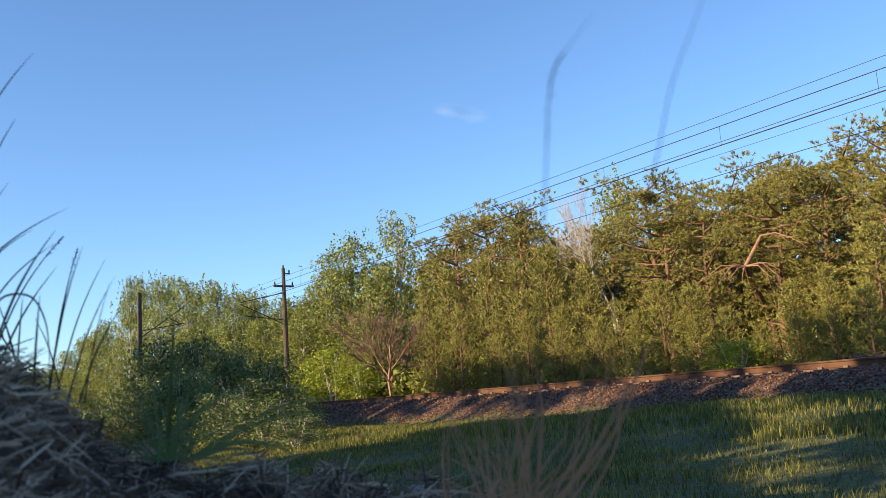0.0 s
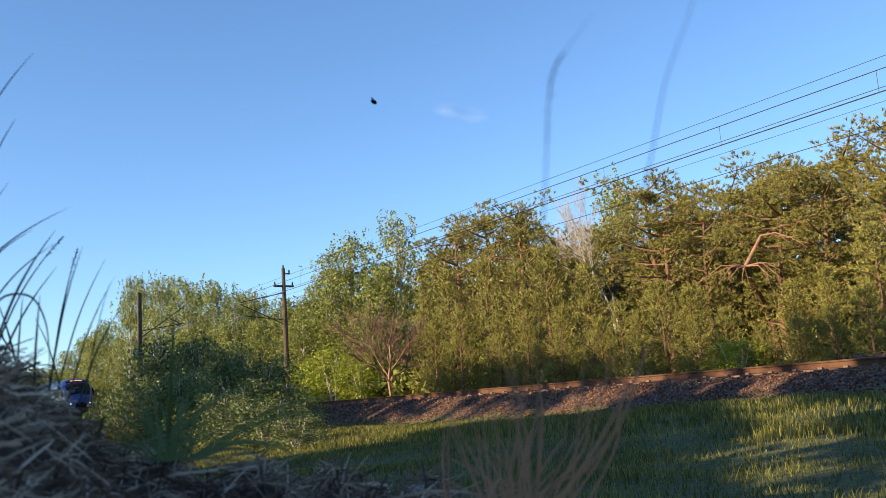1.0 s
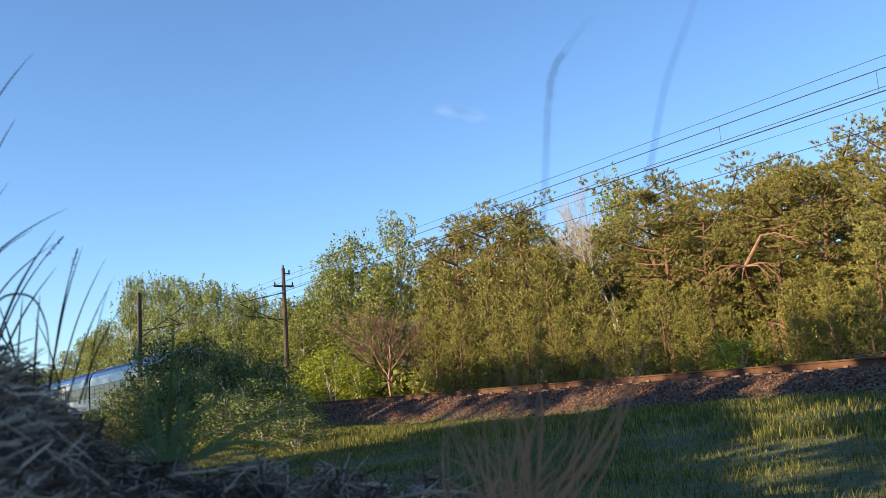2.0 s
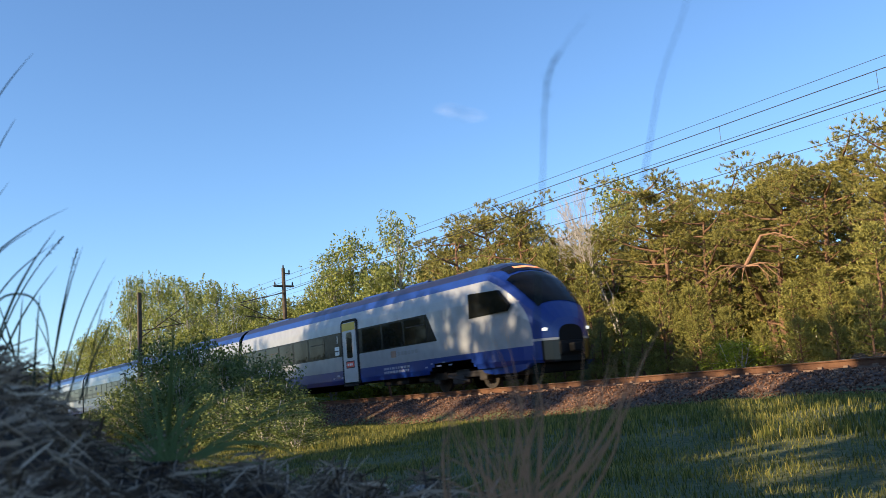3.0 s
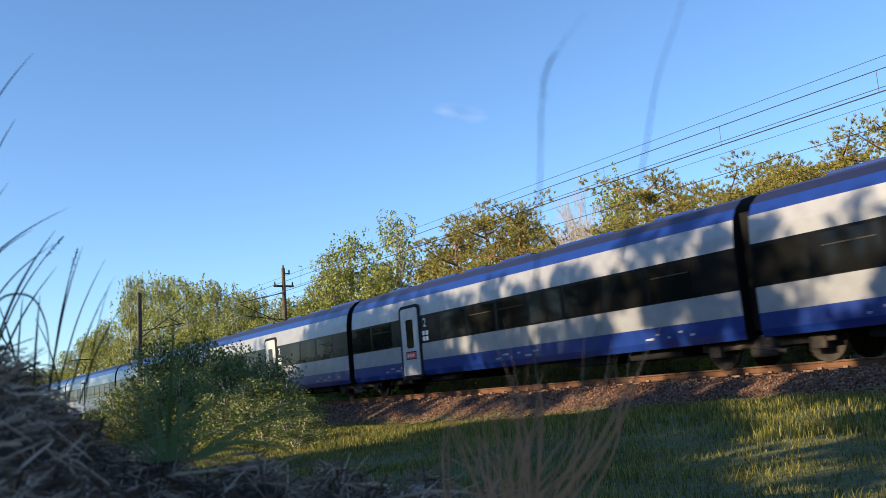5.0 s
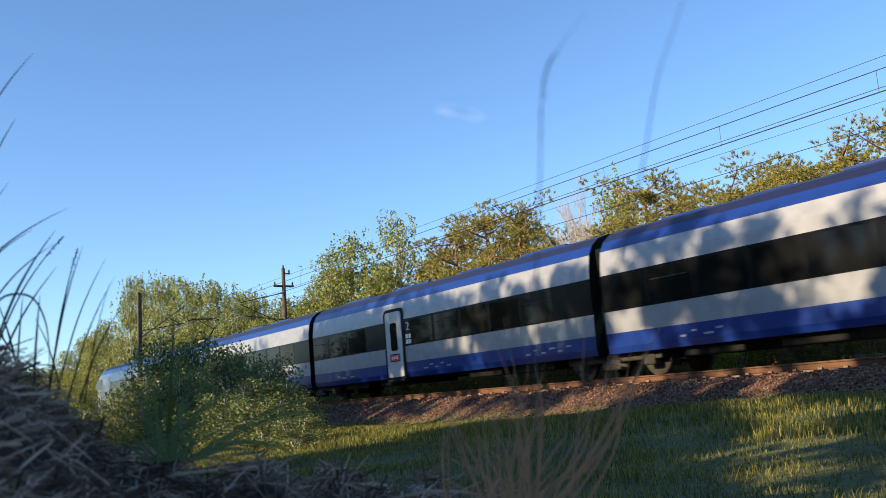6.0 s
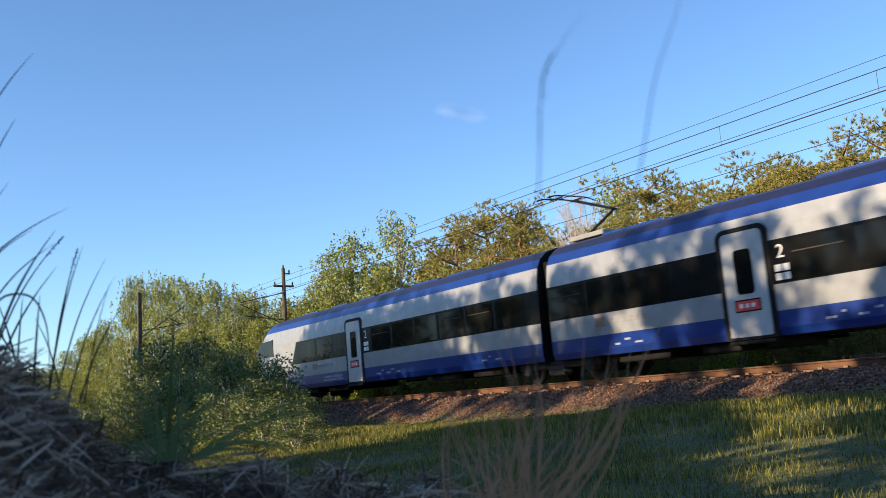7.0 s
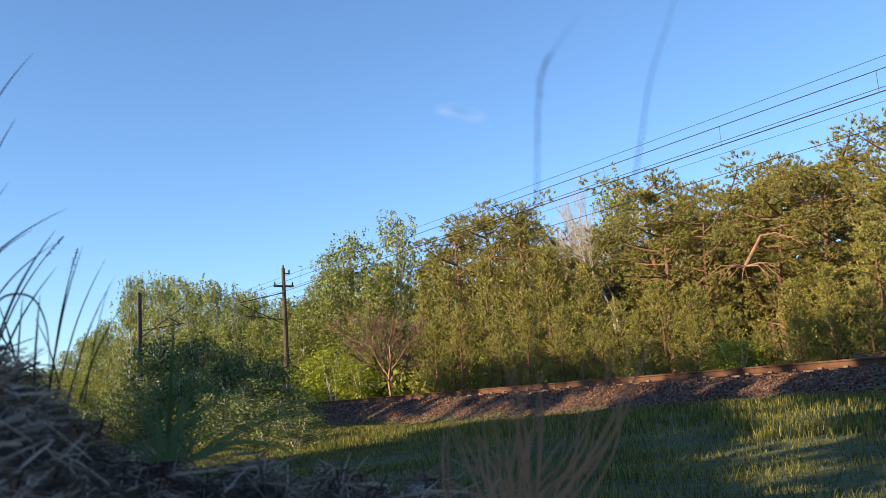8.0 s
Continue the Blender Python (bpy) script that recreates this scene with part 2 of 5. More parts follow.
near_x = np.concatenate([[-3000, -1200, -600, -300, -200, -150], np.arange(-120, 30, 0.5), [40, 60, 100, 200, 600, 1500, 3000]])
near_y = np.concatenate([[-3000, -1000, -300, -100, -50, -30, -20, -10, -5], np.arange(-3, 30, 0.3), [35, 45, 60, 100, 200, 600, 1500, 3000]])


def ground_material():
    """Grassy soil, the stone bed along the track and the brown forest floor, by the distance across the track."""
    m = bpy.data.materials.new("ground_soil_stone_and_litter")
    m.use_nodes = True
    n, l = m.node_tree.nodes, m.node_tree.links
    p = n["Principled BSDF"]
    co, sep = n.new("ShaderNodeTexCoord"), n.new("ShaderNodeSeparateXYZ")
    l.new(co.outputs["Object"], sep.inputs[0])
    big, fine = n.new("ShaderNodeTexNoise"), n.new("ShaderNodeTexNoise")
    big.inputs["Scale"].default_value, fine.inputs["Scale"].default_value = 0.9, 14
    big.inputs["Detail"].default_value = fine.inputs["Detail"].default_value = 6
    for t in (big, fine):
        l.new(co.outputs["Object"], t.inputs["Vector"])
    wob = n.new("ShaderNodeMath")
    wob.operation, wob.inputs[1].default_value = "MULTIPLY_ADD", 1.0
    l.new(big.outputs["Fac"], wob.inputs[0]), l.new(sep.outputs["Y"], wob.inputs[2])
    grass = ramp(n, [(0.3, (0.04, 0.05, 0.014)), (0.55, (0.085, 0.095, 0.026)), (0.75, (0.15, 0.14, 0.05))])
    stone = ramp(n, [(0.3, (0.025, 0.014, 0.01)), (0.5, (0.08, 0.042, 0.027)), (0.7, (0.18, 0.11, 0.075))])
    litter = ramp(n, [(0.3, (0.07, 0.04, 0.022)), (0.5, (0.15, 0.085, 0.045)), (0.7, (0.25, 0.16, 0.08))])
    for r in (grass, stone, litter):
        l.new(fine.outputs["Fac"], r.inputs[0])
    last = grass
    for edge, r in ((15.2, stone), (21.4, litter)):
        step, mix = n.new("ShaderNodeMapRange"), n.new("ShaderNodeMix")
        mix.data_type = "RGBA"
        step.inputs["From Min"].default_value, step.inputs["From Max"].default_value = edge, edge + 0.35
        l.new(wob.outputs[0], step.inputs["Value"]), l.new(step.outputs[0], mix.inputs["Factor"])
        l.new(last.outputs[2 if last is not grass else 0], mix.inputs[6]), l.new(r.outputs[0], mix.inputs[7])
        last = mix
    l.new(last.outputs[2], p.inputs["Base Color"])
    p.inputs["Roughness"].default_value = 0.95
    b = n.new("ShaderNodeBump")
    b.inputs["Strength"].default_value, b.inputs["Distance"].default_value = 0.6, 0.04
    l.new(fine.outputs["Fac"], b.inputs["Height"]), l.new(b.outputs[0], p.inputs["Normal"])
    return m


sheet("ground", near_x, near_y, ground_material(), "grassy ground rising to a stone railway bed and forest floor")


def build_rail(y):
    """A flat-bottomed rail: foot, web and head in rust, the running surface worn bright."""
    prof = [(-0.07, -0.172), (0.07, -0.172), (0.07, -0.16), (0.012, -0.14), (0.012, -0.045), (0.036, -0.035), (0.036, -0.004), (-0.036, -0.004), (-0.036, -0.035), (-0.012, -0.045), (-0.012, -0.14), (-0.07, -0.16)]
    rail = tagged(new("rail"), "rusty steel railway rail with a worn bright top", "rail", "rails of the track")
    rail.location = (0, y, RAIL)
    part("web", extrude_profile(bmesh.new(), prof, -260, 120), M_RUST, rail)
    part("running_surface", box(bmesh.new(), -260, 120, -0.033, 0.033, -0.004, 0.0), M_STEEL, rail, "bright worn running surface")


build_rail(TRACK - 0.755)
build_rail(TRACK + 0.755)

# ---- the train ----
SPEED = 33.22
JOINTS = (45.85, 22.58, 4.79, -13.0, -32.0, -51.03, -68.77, -86.47, -109.2)  # nose, seven joints, tail, at 5 s
HALF = [(1.34, 0.63), (1.41, 0.80), (1.41, 1.158), (1.41, 1.727), (1.41, 2.689), (1.385, 3.0), (1.33, 3.336), (1.19, 3.6), (0.93, 3.82), (0.5, 3.95), (0.0, 3.99)]


def dense_profile():
    """The body's half outline with points close together, from the skirt over the roof to the other side."""
    pts = []
    for (y0, z0), (y1, z1) in zip(HALF, HALF[1:]):
        k = max(1, round(math.hypot(y1 - y0, z1 - z0) / 0.14))
        pts += [(y0 + (y1 - y0) * j / k, z0 + (z1 - z0) * j / k) for j in range(k)]
    pts.append(HALF[-1])
    return [(-y, z) for y, z in pts] + [(y, z) for y, z in pts[-2::-1]]


def body_shell(x0, x1, foot=0.63, bm=None):
    """A straight car body: blue skirt down to the given height, grey panels, black window band, blue roof."""
    bm = bm or bmesh.new()
    half = [(1.41 - 0.05 * (foot < 0.7), foot), (1.41, max(foot + 0.02, 0.80))] + HALF[2:]
    prof = [(-y, z) for y, z in half] + [(y, z) for y, z in half[-2::-1]]
    n = len(prof)
    a = [bm.verts.new((x0, y, z)) for y, z in prof]
    b = [bm.verts.new((x1, y, z)) for y, z in prof]
    kinds = [0, 0, 1, 2, 1, 1, 0, 4, 4, 4]
    kinds = kinds + kinds[::-1]
    for k in range(n - 1):
        bm.faces.new((a[k], b[k], b[k + 1], a[k + 1])).material_index = kinds[k]
    bm.faces.new((a[0], a[-1], b[-1], b[0])).material_index = 3
    bm.faces.new(a).material_index = 3
    bm.faces.new(b[::-1]).material_index = 3
    return bm


NOSE = [(3.0, 1.0, 3.99), (2.45, 1.0, 3.97), (2.15, 0.99, 3.90), (1.75, 0.97, 3.70), (1.25, 0.925, 3.36), (0.8, 0.85, 2.93), (0.45, 0.75, 2.55), (0.22, 0.63, 2.2), (0.08, 0.48, 1.95), (0.0, 0.34, 1.72)]


def slab(outline, y0, y1):
    """A flat piece of the given outline in x and z, from y0 to y1."""
    bm = bmesh.new()
    a = [bm.verts.new((x, y0, z)) for x, z in outline]
    b = [bm.verts.new((x, y1, z)) for x, z in outline]
    n = len(a)
    bm.faces.new(a), bm.faces.new(b[::-1])
    for k in range(n):
        bm.faces.new((a[k], b[k], b[(k + 1) % n], a[(k + 1) % n]))
    bmesh.ops.recalc_face_normals(bm, faces=bm.faces)
    return bm


def nose_paint(tip, sign):
    """Blue round the front and over the roof, light grey on the sides; the edge between them is a curve."""
    m = bpy.data.materials.new("cab_paint")
    m.use_nodes = True
    n, l = m.node_tree.nodes, m.node_tree.links
    p = n["Principled BSDF"]
    co, sep = n.new("ShaderNodeTexCoord"), n.new("ShaderNodeSeparateXYZ")
    l.new(co.outputs["Object"], sep.inputs[0])

    def calc(op, a, b):
        k = n.new("ShaderNodeMath")
        k.operation = op
        for socket, value in zip(k.inputs, (a, b)):
            if isinstance(value, float):
                socket.default_value = value
            else:
                l.new(value, socket)
        return k.outputs[0]
    u = calc("MULTIPLY", calc("SUBTRACT", float(tip), sep.outputs["X"]), float(sign))
    z = sep.outputs["Z"]
    rise = calc("MAXIMUM", calc("SUBTRACT", z, 1.1), 0.0)
    edge = calc("ADD", calc("MULTIPLY", calc("POWER", rise, 3.0), 0.15), calc("ADD", calc("MULTIPLY", rise, 0.0), 0.48))
    grey = calc("MULTIPLY", calc("GREATER_THAN", u, edge), calc("MULTIPLY", calc("GREATER_THAN", z, 1.158), calc("LESS_THAN", z, 3.336)))
    mix, tex, r = n.new("ShaderNodeMix"), n.new("ShaderNodeTexNoise"), ramp(n, [(0.3, (0.24, 0.25, 0.27)), (0.7, (0.295, 0.305, 0.33))])
    mix.data_type = "RGBA"
    tex.inputs["Scale"].default_value = 3.0
    l.new(co.outputs["Object"], tex.inputs["Vector"]), l.new(tex.outputs["Fac"], r.inputs[0])
    l.new(grey, mix.inputs["Factor"]), l.new(r.outputs[0], mix.inputs[7])
    mix.inputs[6].default_value = (0.007, 0.03, 0.19, 1)
    last = mix
    low = calc("MULTIPLY", calc("LESS_THAN", z, 1.27), calc("LESS_THAN", u, 0.28))
    strip = calc("MULTIPLY", calc("MULTIPLY", calc("LESS_THAN", z, 1.34), calc("GREATER_THAN", z, 1.27)), calc("LESS_THAN", u, 0.5))
    over = calc("GREATER_THAN", z, 3.6)
    for mask, colour in ((over, (0.012, 0.015, 0.05, 1)), (low, (0.004, 0.004, 0.005, 1)), (strip, (0.33, 0.33, 0.35, 1))):
        more = n.new("ShaderNodeMix")
        more.data_type = "RGBA"
        l.new(mask, more.inputs["Factor"]), l.new(last.outputs[2], more.inputs[6])
        more.inputs[7].default_value = colour
        last = more
    l.new(last.outputs[2], p.inputs["Base Color"])
    p.inputs["Roughness"].default_value, p.inputs["Coat Weight"].default_value = 0.32, 0.4
    return m


def nose_z(z, h):
    return 0.63 + (z - 0.63) * (h - 0.63) / 3.36


def nose_shell(parent, tip, sign):
    """The cab: sections that narrow and drop towards the tip, blue round the front, with windscreen and lamps."""
    prof = dense_profile()
    bm = bmesh.new()
    fine = []
    for (u0, w0, h0), (u1, w1, h1) in zip(NOSE, NOSE[1:]):
        for j in range(3):
            t = j / 3
            fine.append((u0 + (u1 - u0) * t, w0 + (w1 - w0) * t, h0 + (h1 - h0) * t))
    fine.append(NOSE[-1])
    rings = [[bm.verts.new((tip - sign * u, y * w, nose_z(z, h))) for y, z in prof] for u, w, h in fine]
    for r0, r1, s0 in zip(rings, rings[1:], fine):
        for k in range(len(prof) - 1):
            q = (r0[k], r1[k], r1[k + 1], r0[k + 1])
            f = bm.faces.new(q if sign > 0 else q[::-1])
    front = rings[-1]
    bm.faces.new(front if sign < 0 else front[::-1]).material_index = 1
    bm.faces.new(rings[0] if sign > 0 else rings[0][::-1]).material_index = 1
    nose = part("cab_nose", bm, [nose_paint(tip, sign), M_BLACK], parent, "rounded blue and light grey driving cab")
    us, ws, hs = zip(*sorted(NOSE))
    ys, zs = zip(*sorted(HALF[4:]))
    for name, u0, u1, reach, m, label in (("windscreen", 0.40, 1.50, 0.80, M_GLASS, "dark raked windscreen"), ("display_glass", 1.60, 1.98, 0.66, M_GLASS, "dark glass before the display"), ("destination_display", 1.73, 1.86, 0.38, M_DISPLAY, "amber destination display")):
        g = bmesh.new()
        grid = []
        for u in np.linspace(u0, u1, 14):
            w, h = np.interp(u, us, ws), np.interp(u, us, hs)
            grid.append([g.verts.new((tip - sign * (u - 0.012), y * w, nose_z(np.interp(abs(y), ys, zs), h) + (0.014 if m is M_GLASS else 0.026))) for y in np.linspace(-1.41 * reach, 1.41 * reach, 21)])
        for r0, r1 in zip(grid, grid[1:]):
            for k in range(20):
                g.faces.new((r0[k], r0[k + 1], r1[k + 1], r1[k]))
        bmesh.ops.recalc_face_normals(g, faces=g.faces)
        part(name, g, m, nose, label, True)
    for y in (-0.62, 0.62):
        lamp = bmesh.new()
        box(lamp, -0.06, 0.06, -0.14, 0.14, -0.05, 0.05, 0.03)
        ob = part("headlight", lamp, M_LAMP if sign > 0 else M_GLASS, nose, "bright round headlight" if sign > 0 else "dark tail light")
        ob.location = (tip - sign * 0.20, y * 1.22, 1.60)
    low = bmesh.new()
    box(low, tip - 2.3 if sign > 0 else tip + 0.55, tip - 0.55 if sign > 0 else tip + 2.3, -1.1, 1.1, 0.34, 0.66, 0.08)
    part("snow_plough", low, M_BLACK, parent, "black plough under the cab")
    for y in (-1, 1):
        pts = [(0.5, 0.64), (2.98, 0.64), (2.8, 0.50), (2.3, 0.42), (1.1, 0.42), (0.65, 0.52)]
        part("cab_skirt", slab([(tip - sign * u, z) for u, z in pts], y * 1.02, y * 1.24), M_BLUE, parent, "blue skirt under the cab")
    c = bmesh.new()
    box(c, min(tip - sign * 0.6, tip + sign * 0.06), max(tip - sign * 0.6, tip + sign * 0.06), -0.5, 0.5, 0.8, 1.25, 0.1)
    box(c, min(tip, tip + sign * 0.3), max(tip, tip + sign * 0.3), -0.16, 0.16, 0.9, 1.15, 0.04)
    part("coupler", c, M_BLACK, parent, "black coupler and buffer block")
    # side window of the cab, with a slanted front edge
    for side in (-1, 1):
        pts = [(3.17, 2.24), (1.25, 2.28), (1.08, 2.45), (1.6, 2.96), (3.11, 3.02)]
        w = slab([(tip - sign * u, z) for u, z in pts], side * 1.30, side * 1.424)
        part("cab_window", w, M_GLASS, nose, "dark side window of the cab")


def pane_mesh(w, h):
    bm = box(bmesh.new(), -w / 2, w / 2, -0.006, 0.006, -h / 2, h / 2, 0.004)
    me = bpy.data.meshes.new("window_pane")
    bm.to_mesh(me)
    bm.free()
    me.materials.append(M_GLASS)
    return me


PANE = pane_mesh(1.42, 0.84)

vent_bm = box(bmesh.new(), -0.6, 0.6, -0.006, 0.006, -0.014, 0.014, 0.003)
VENT = bpy.data.meshes.new("vent_bar")
vent_bm.to_mesh(VENT)
vent_bm.free()
VENT.materials.append(M_IRON)


def wheel_mesh():
    bm = bmesh.new()
    bmesh.ops.create_cone(bm, cap_ends=True, segments=28, radius1=0.45, radius2=0.45, depth=0.12, matrix=Matrix.Rotation(math.pi / 2, 4, "X"))
    bmesh.ops.create_cone(bm, cap_ends=True, segments=20, radius1=0.13, radius2=0.11, depth=0.24, matrix=Matrix.Rotation(math.pi / 2, 4, "X"))
    me = bpy.data.meshes.new("wheel")
    bm.to_mesh(me)
    bm.free()
    me.materials.append(M_IRON)
    return me


WHEEL = wheel_mesh()


def add_bogie(car, x):
    bm = bmesh.new()
    for y in (-1.02, 1.02):
        box(bm, x - 1.75, x + 1.75, y - 0.09, y + 0.09, 0.42, 0.62, 0.04)
        for dx in (-1.35, 1.35):
            box(bm, x + dx - 0.2, x + dx + 0.2, y - 0.13, y + 0.13, 0.28, 0.62, 0.05)
        box(bm, x - 0.35, x + 0.35, y - 0.16, y + 0.16, 0.22, 0.5, 0.06)
        tube(bm, [(x - 0.6, y * 1.12, 0.5), (x + 0.6, y * 1.12, 0.3)], [0.05, 0.05], 8)
    box(bm, x - 0.4, x + 0.4, -1.0, 1.0, 0.45, 0.7, 0.04)
    bogie = part("bogie", bm, M_IRON, car, "grey iron bogie frame")
    for dx in (-1.35, 1.35):
        for y in (-0.755, 0.755):
            w = new("wheel", WHEEL)
            w.parent, w.location = bogie, (x + dx, y, 0.45)


def letters(text, size, x, y, z, parent, name):
    cu = bpy.data.curves.new(name, "FONT")
    cu.body, cu.size, cu.extrude = text, size, 0.003
    tmp = bpy.data.objects.new(name, cu)
    scene.collection.objects.link(tmp)
    me = bpy.data.meshes.new_from_object(tmp.evaluated_get(bpy.context.evaluated_depsgraph_get()))
    bpy.data.objects.remove(tmp)
    me.materials.append(M_WHITE)
    ob = new(name, me)
    ob.parent = parent
    ob.matrix_basis = pose(x, y, z, 90)
    return ob


def rounded(x0, x1, z0, z1, low, high):
    """An upright outline with rounded corners: one radius at the foot, one at the head."""
    pts = []
    for cx, cz, r, a0 in ((x1 - low, z0 + low, low, -90), (x1 - high, z1 - high, high, 0), (x0 + high, z1 - high, high, 90), (x0 + low, z0 + low, low, 180)):
        pts += [(cx + r * math.cos(radians(a0 + 18 * j)), cz + r * math.sin(radians(a0 + 18 * j))) for j in range(6)]
    return pts


def add_door(car, x, first):
    """A plug door in a black surround, with tall glass, a red sticker and, in first class, a yellow head."""
    for side in (-1, 1):
        s = lambda a, b: (min(side * a, side * b), max(side * a, side * b))
        part("door_surround", slab(rounded(x - 0.71, x + 0.71, 0.62, 3.13, 0.05, 0.24), *s(1.33, 1.424)), M_BLACK, car, "black door surround with rounded head")
        door = part("door", slab(rounded(x - 0.56, x + 0.56, 0.68, 3.02, 0.04, 0.13), *s(1.36, 1.44)), M_DOOR, car, "light grey passenger door")
        part("door_glass", slab(rounded(x - 0.24, x + 0.24, 1.62, 2.62, 0.09, 0.09), *s(1.43, 1.446)), M_GLASS, door, "tall dark door glass")
        part("sticker", box(bmesh.new(), x - 0.31, x + 0.31, *s(1.43, 1.447), 1.26, 1.47, 0.003), M_RED, door, "red sticker with pale marks")
        part("sticker_border", box(bmesh.new(), x - 0.35, x + 0.35, *s(1.43, 1.444), 1.225, 1.505, 0.001), M_BLACK, door)
        marks = bmesh.new()
        for j in range(3):
            box(marks, x - 0.22 + j * 0.16, x - 0.13 + j * 0.16, *s(1.44, 1.450), 1.32, 1.41)
        tagged(part("sticker_marks", marks, M_WHITE, door), kind="stuff")
        if first:
            part("class_mark", box(bmesh.new(), x - 0.54, x + 0.54, *s(1.43, 1.446), 2.70, 3.0, 0.003), M_YELLOW, door, "yellow head of the door")
        part("step", box(bmesh.new(), x - 0.6, x + 0.6, *s(1.2, 1.47), 0.52, 0.6, 0.02), M_BLACK, car)


def build_car(k):
    """One car; its origin lies on the rails under its middle."""
    x_front, x_rear = JOINTS[k], JOINTS[k + 1]
    mid = (x_front + x_rear) / 2
    car = tagged(new("railway_car"), ("leading driving car" if k == 0 else "trailing driving car" if k == 7 else "middle car") + " of a blue and light grey electric train", "train car", "cars of the train")
    a, b = x_rear - mid + 0.22, x_front - mid - 0.22
    if k == 0:
        b = x_front - mid - 3.0
        nose_shell(car, x_front - mid, 1)
    if k == 7:
        a = x_rear - mid + 3.0
        nose_shell(car, x_rear - mid, -1)
    shell = bmesh.new()
    if k in (0, 7):
        e = b if k == 0 else a
        sg = 1 if k == 0 else -1
        # stepped edges of the opening over the end bogie
        marks = [e, e - sg * 0.12, e - sg * 0.24, e - sg * 2.42, e - sg * 2.60, e - sg * 2.78, a if k == 0 else b]
        for q0, q1, foot in zip(marks, marks[1:], (0.72, 0.86, 0.98, 0.86, 0.74, 0.63)):
            body_shell(min(q0, q1), max(q0, q1), foot, shell)
    else:
        body_shell(a, b, 0.63, shell)
    bmesh.ops.remove_doubles(shell, verts=shell.verts, dist=0.001)
    part("body", shell, [M_BLUE, M_SILVER, M_BAND, M_BLACK, M_ROOF], car, "blue skirt and roof edge, dark roof, light grey sides, black window band")
    # the grey panels reach over the band beside the cab
    if k in (0, 7):
        tip = (x_front if k == 0 else x_rear) - mid
        sg = 1 if k == 0 else -1
        for side in (-1, 1):
            pts = [(2.98, 1.70), (2.98, 2.72), (5.72, 2.72), (5.12, 1.70)]
            p = slab([(tip - sg * u, z) for u, z in pts], side * 1.38, side * 1.4125)
            part("cab_panel", p, M_SILVER, car)
    doors = {0: [34.43], 1: [12.52], 2: [-0.25], 3: [-27.4], 4: [-39.9], 5: [-61.75], 6: [-79.46], 7: [-98.1]}[k]
    for d in doors:
        add_door(car, d - mid, k < 2)
        letters("1" if k < 2 else "2", 0.42, d - mid + (-1.17 if k < 2 else 0.86), -1.416, 2.28, car, "class_number")
        pict = bmesh.new()
        for row in range(2):
            for col in range(2):
                cx = d - mid + (-1.13 if k < 2 else 0.98) + (col - 0.5) * 0.2
                box(pict, cx - 0.08, cx + 0.08, -1.419, -1.413, 1.80 + row * 0.19, 1.95 + row * 0.19)
        part("pictograms", pict, M_WHITE, car, "small white pictogram squares")
    for at in {0: (37.6,), 6: (-84.4,), 7: (-101.9,)}.get(k, ()):
        logo = box(bmesh.new(), at - mid, at - mid + 0.34, -1.419, -1.411, 1.38, 1.62, 0.02)
        part("logo", logo, M_LOGO, car, "small plain logo shape")
        word = bmesh.new()
        for j in range(6):
            box(word, at - mid + 0.45 + j * 0.24, at - mid + 0.62 + j * 0.24, -1.418, -1.411, 1.43, 1.56)
        tagged(part("logo_word", word, M_ROOFGEAR, car, "grey unreadable lettering"), kind="stuff")
    if k in (0, 7):
        block = bmesh.new()
        start_x = (38.9 if k == 0 else -99.0) - mid
        g = random.Random(70 + k)
        for row in range(2):
            x = start_x - 1.9
            while x < start_x - 0.2:
                w = g.uniform(0.06, 0.2)
                box(block, x, x + w, -1.419, -1.411, 0.84 + 0.13 * row, 0.92 + 0.13 * row)
                x += w + g.uniform(0.03, 0.09)
        tagged(part("skirt_lettering", block, M_MARK, car, "pale unreadable lettering on the skirt"), kind="stuff")
    if k == 2:
        letters("BAR", 0.34, -8.7 - mid, -1.425, 2.30, car, "lettering")
    # windows between the ends and the doors
    x = a + 0.75
    while x < b - 0.75:
        near_door = [d for d in doors if abs(x - (d - mid)) < 1.5]
        cut = (k == 0 and x > b - 3.4) or (k == 7 and x < a + 3.4)
        if not near_door and not cut:
            for side in (-1, 1):
                w = new("window", PANE)
                w.parent, w.location = car, (x, side * 1.414, 2.2)
                if int(x * 10) % 3 == 0:
                    v = new("vent_bar", VENT)
                    v.parent, v.location = w, (0, side * 0.008, 0.16)
        x += 1.58
    # folding bellows to the next car
    if k < 7:
        bel = bmesh.new()
        for j in range(5):
            box(bel, a - 0.44 + j * 0.09, a - 0.38 + j * 0.09, -1.08, 1.08, 0.8, 3.5, 0.02)
        box(bel, a - 0.44, a, -1.04, 1.04, 0.85, 3.45)
        part("gangway_bellows", bel, M_BLACK, car, "black gangway bellows")
        add_bogie(car, a - 0.22)
    if k == 0:
        add_bogie(car, 41.45 - mid)
    if k == 7:
        add_bogie(car, -104.75 - mid)
    # boxes on the roof and under the floor
    rng = random.Random(k)
    x = a + 1.5
    while x < b - 3:
        w = rng.uniform(1.2, 2.6)
        part("roof_box", box(bmesh.new(), x, x + w, -0.5, 0.5, 3.88, 3.99 + rng.random() * 0.03, 0.03), M_BLUE, car)
        x += w + rng.uniform(0.4, 2.2)
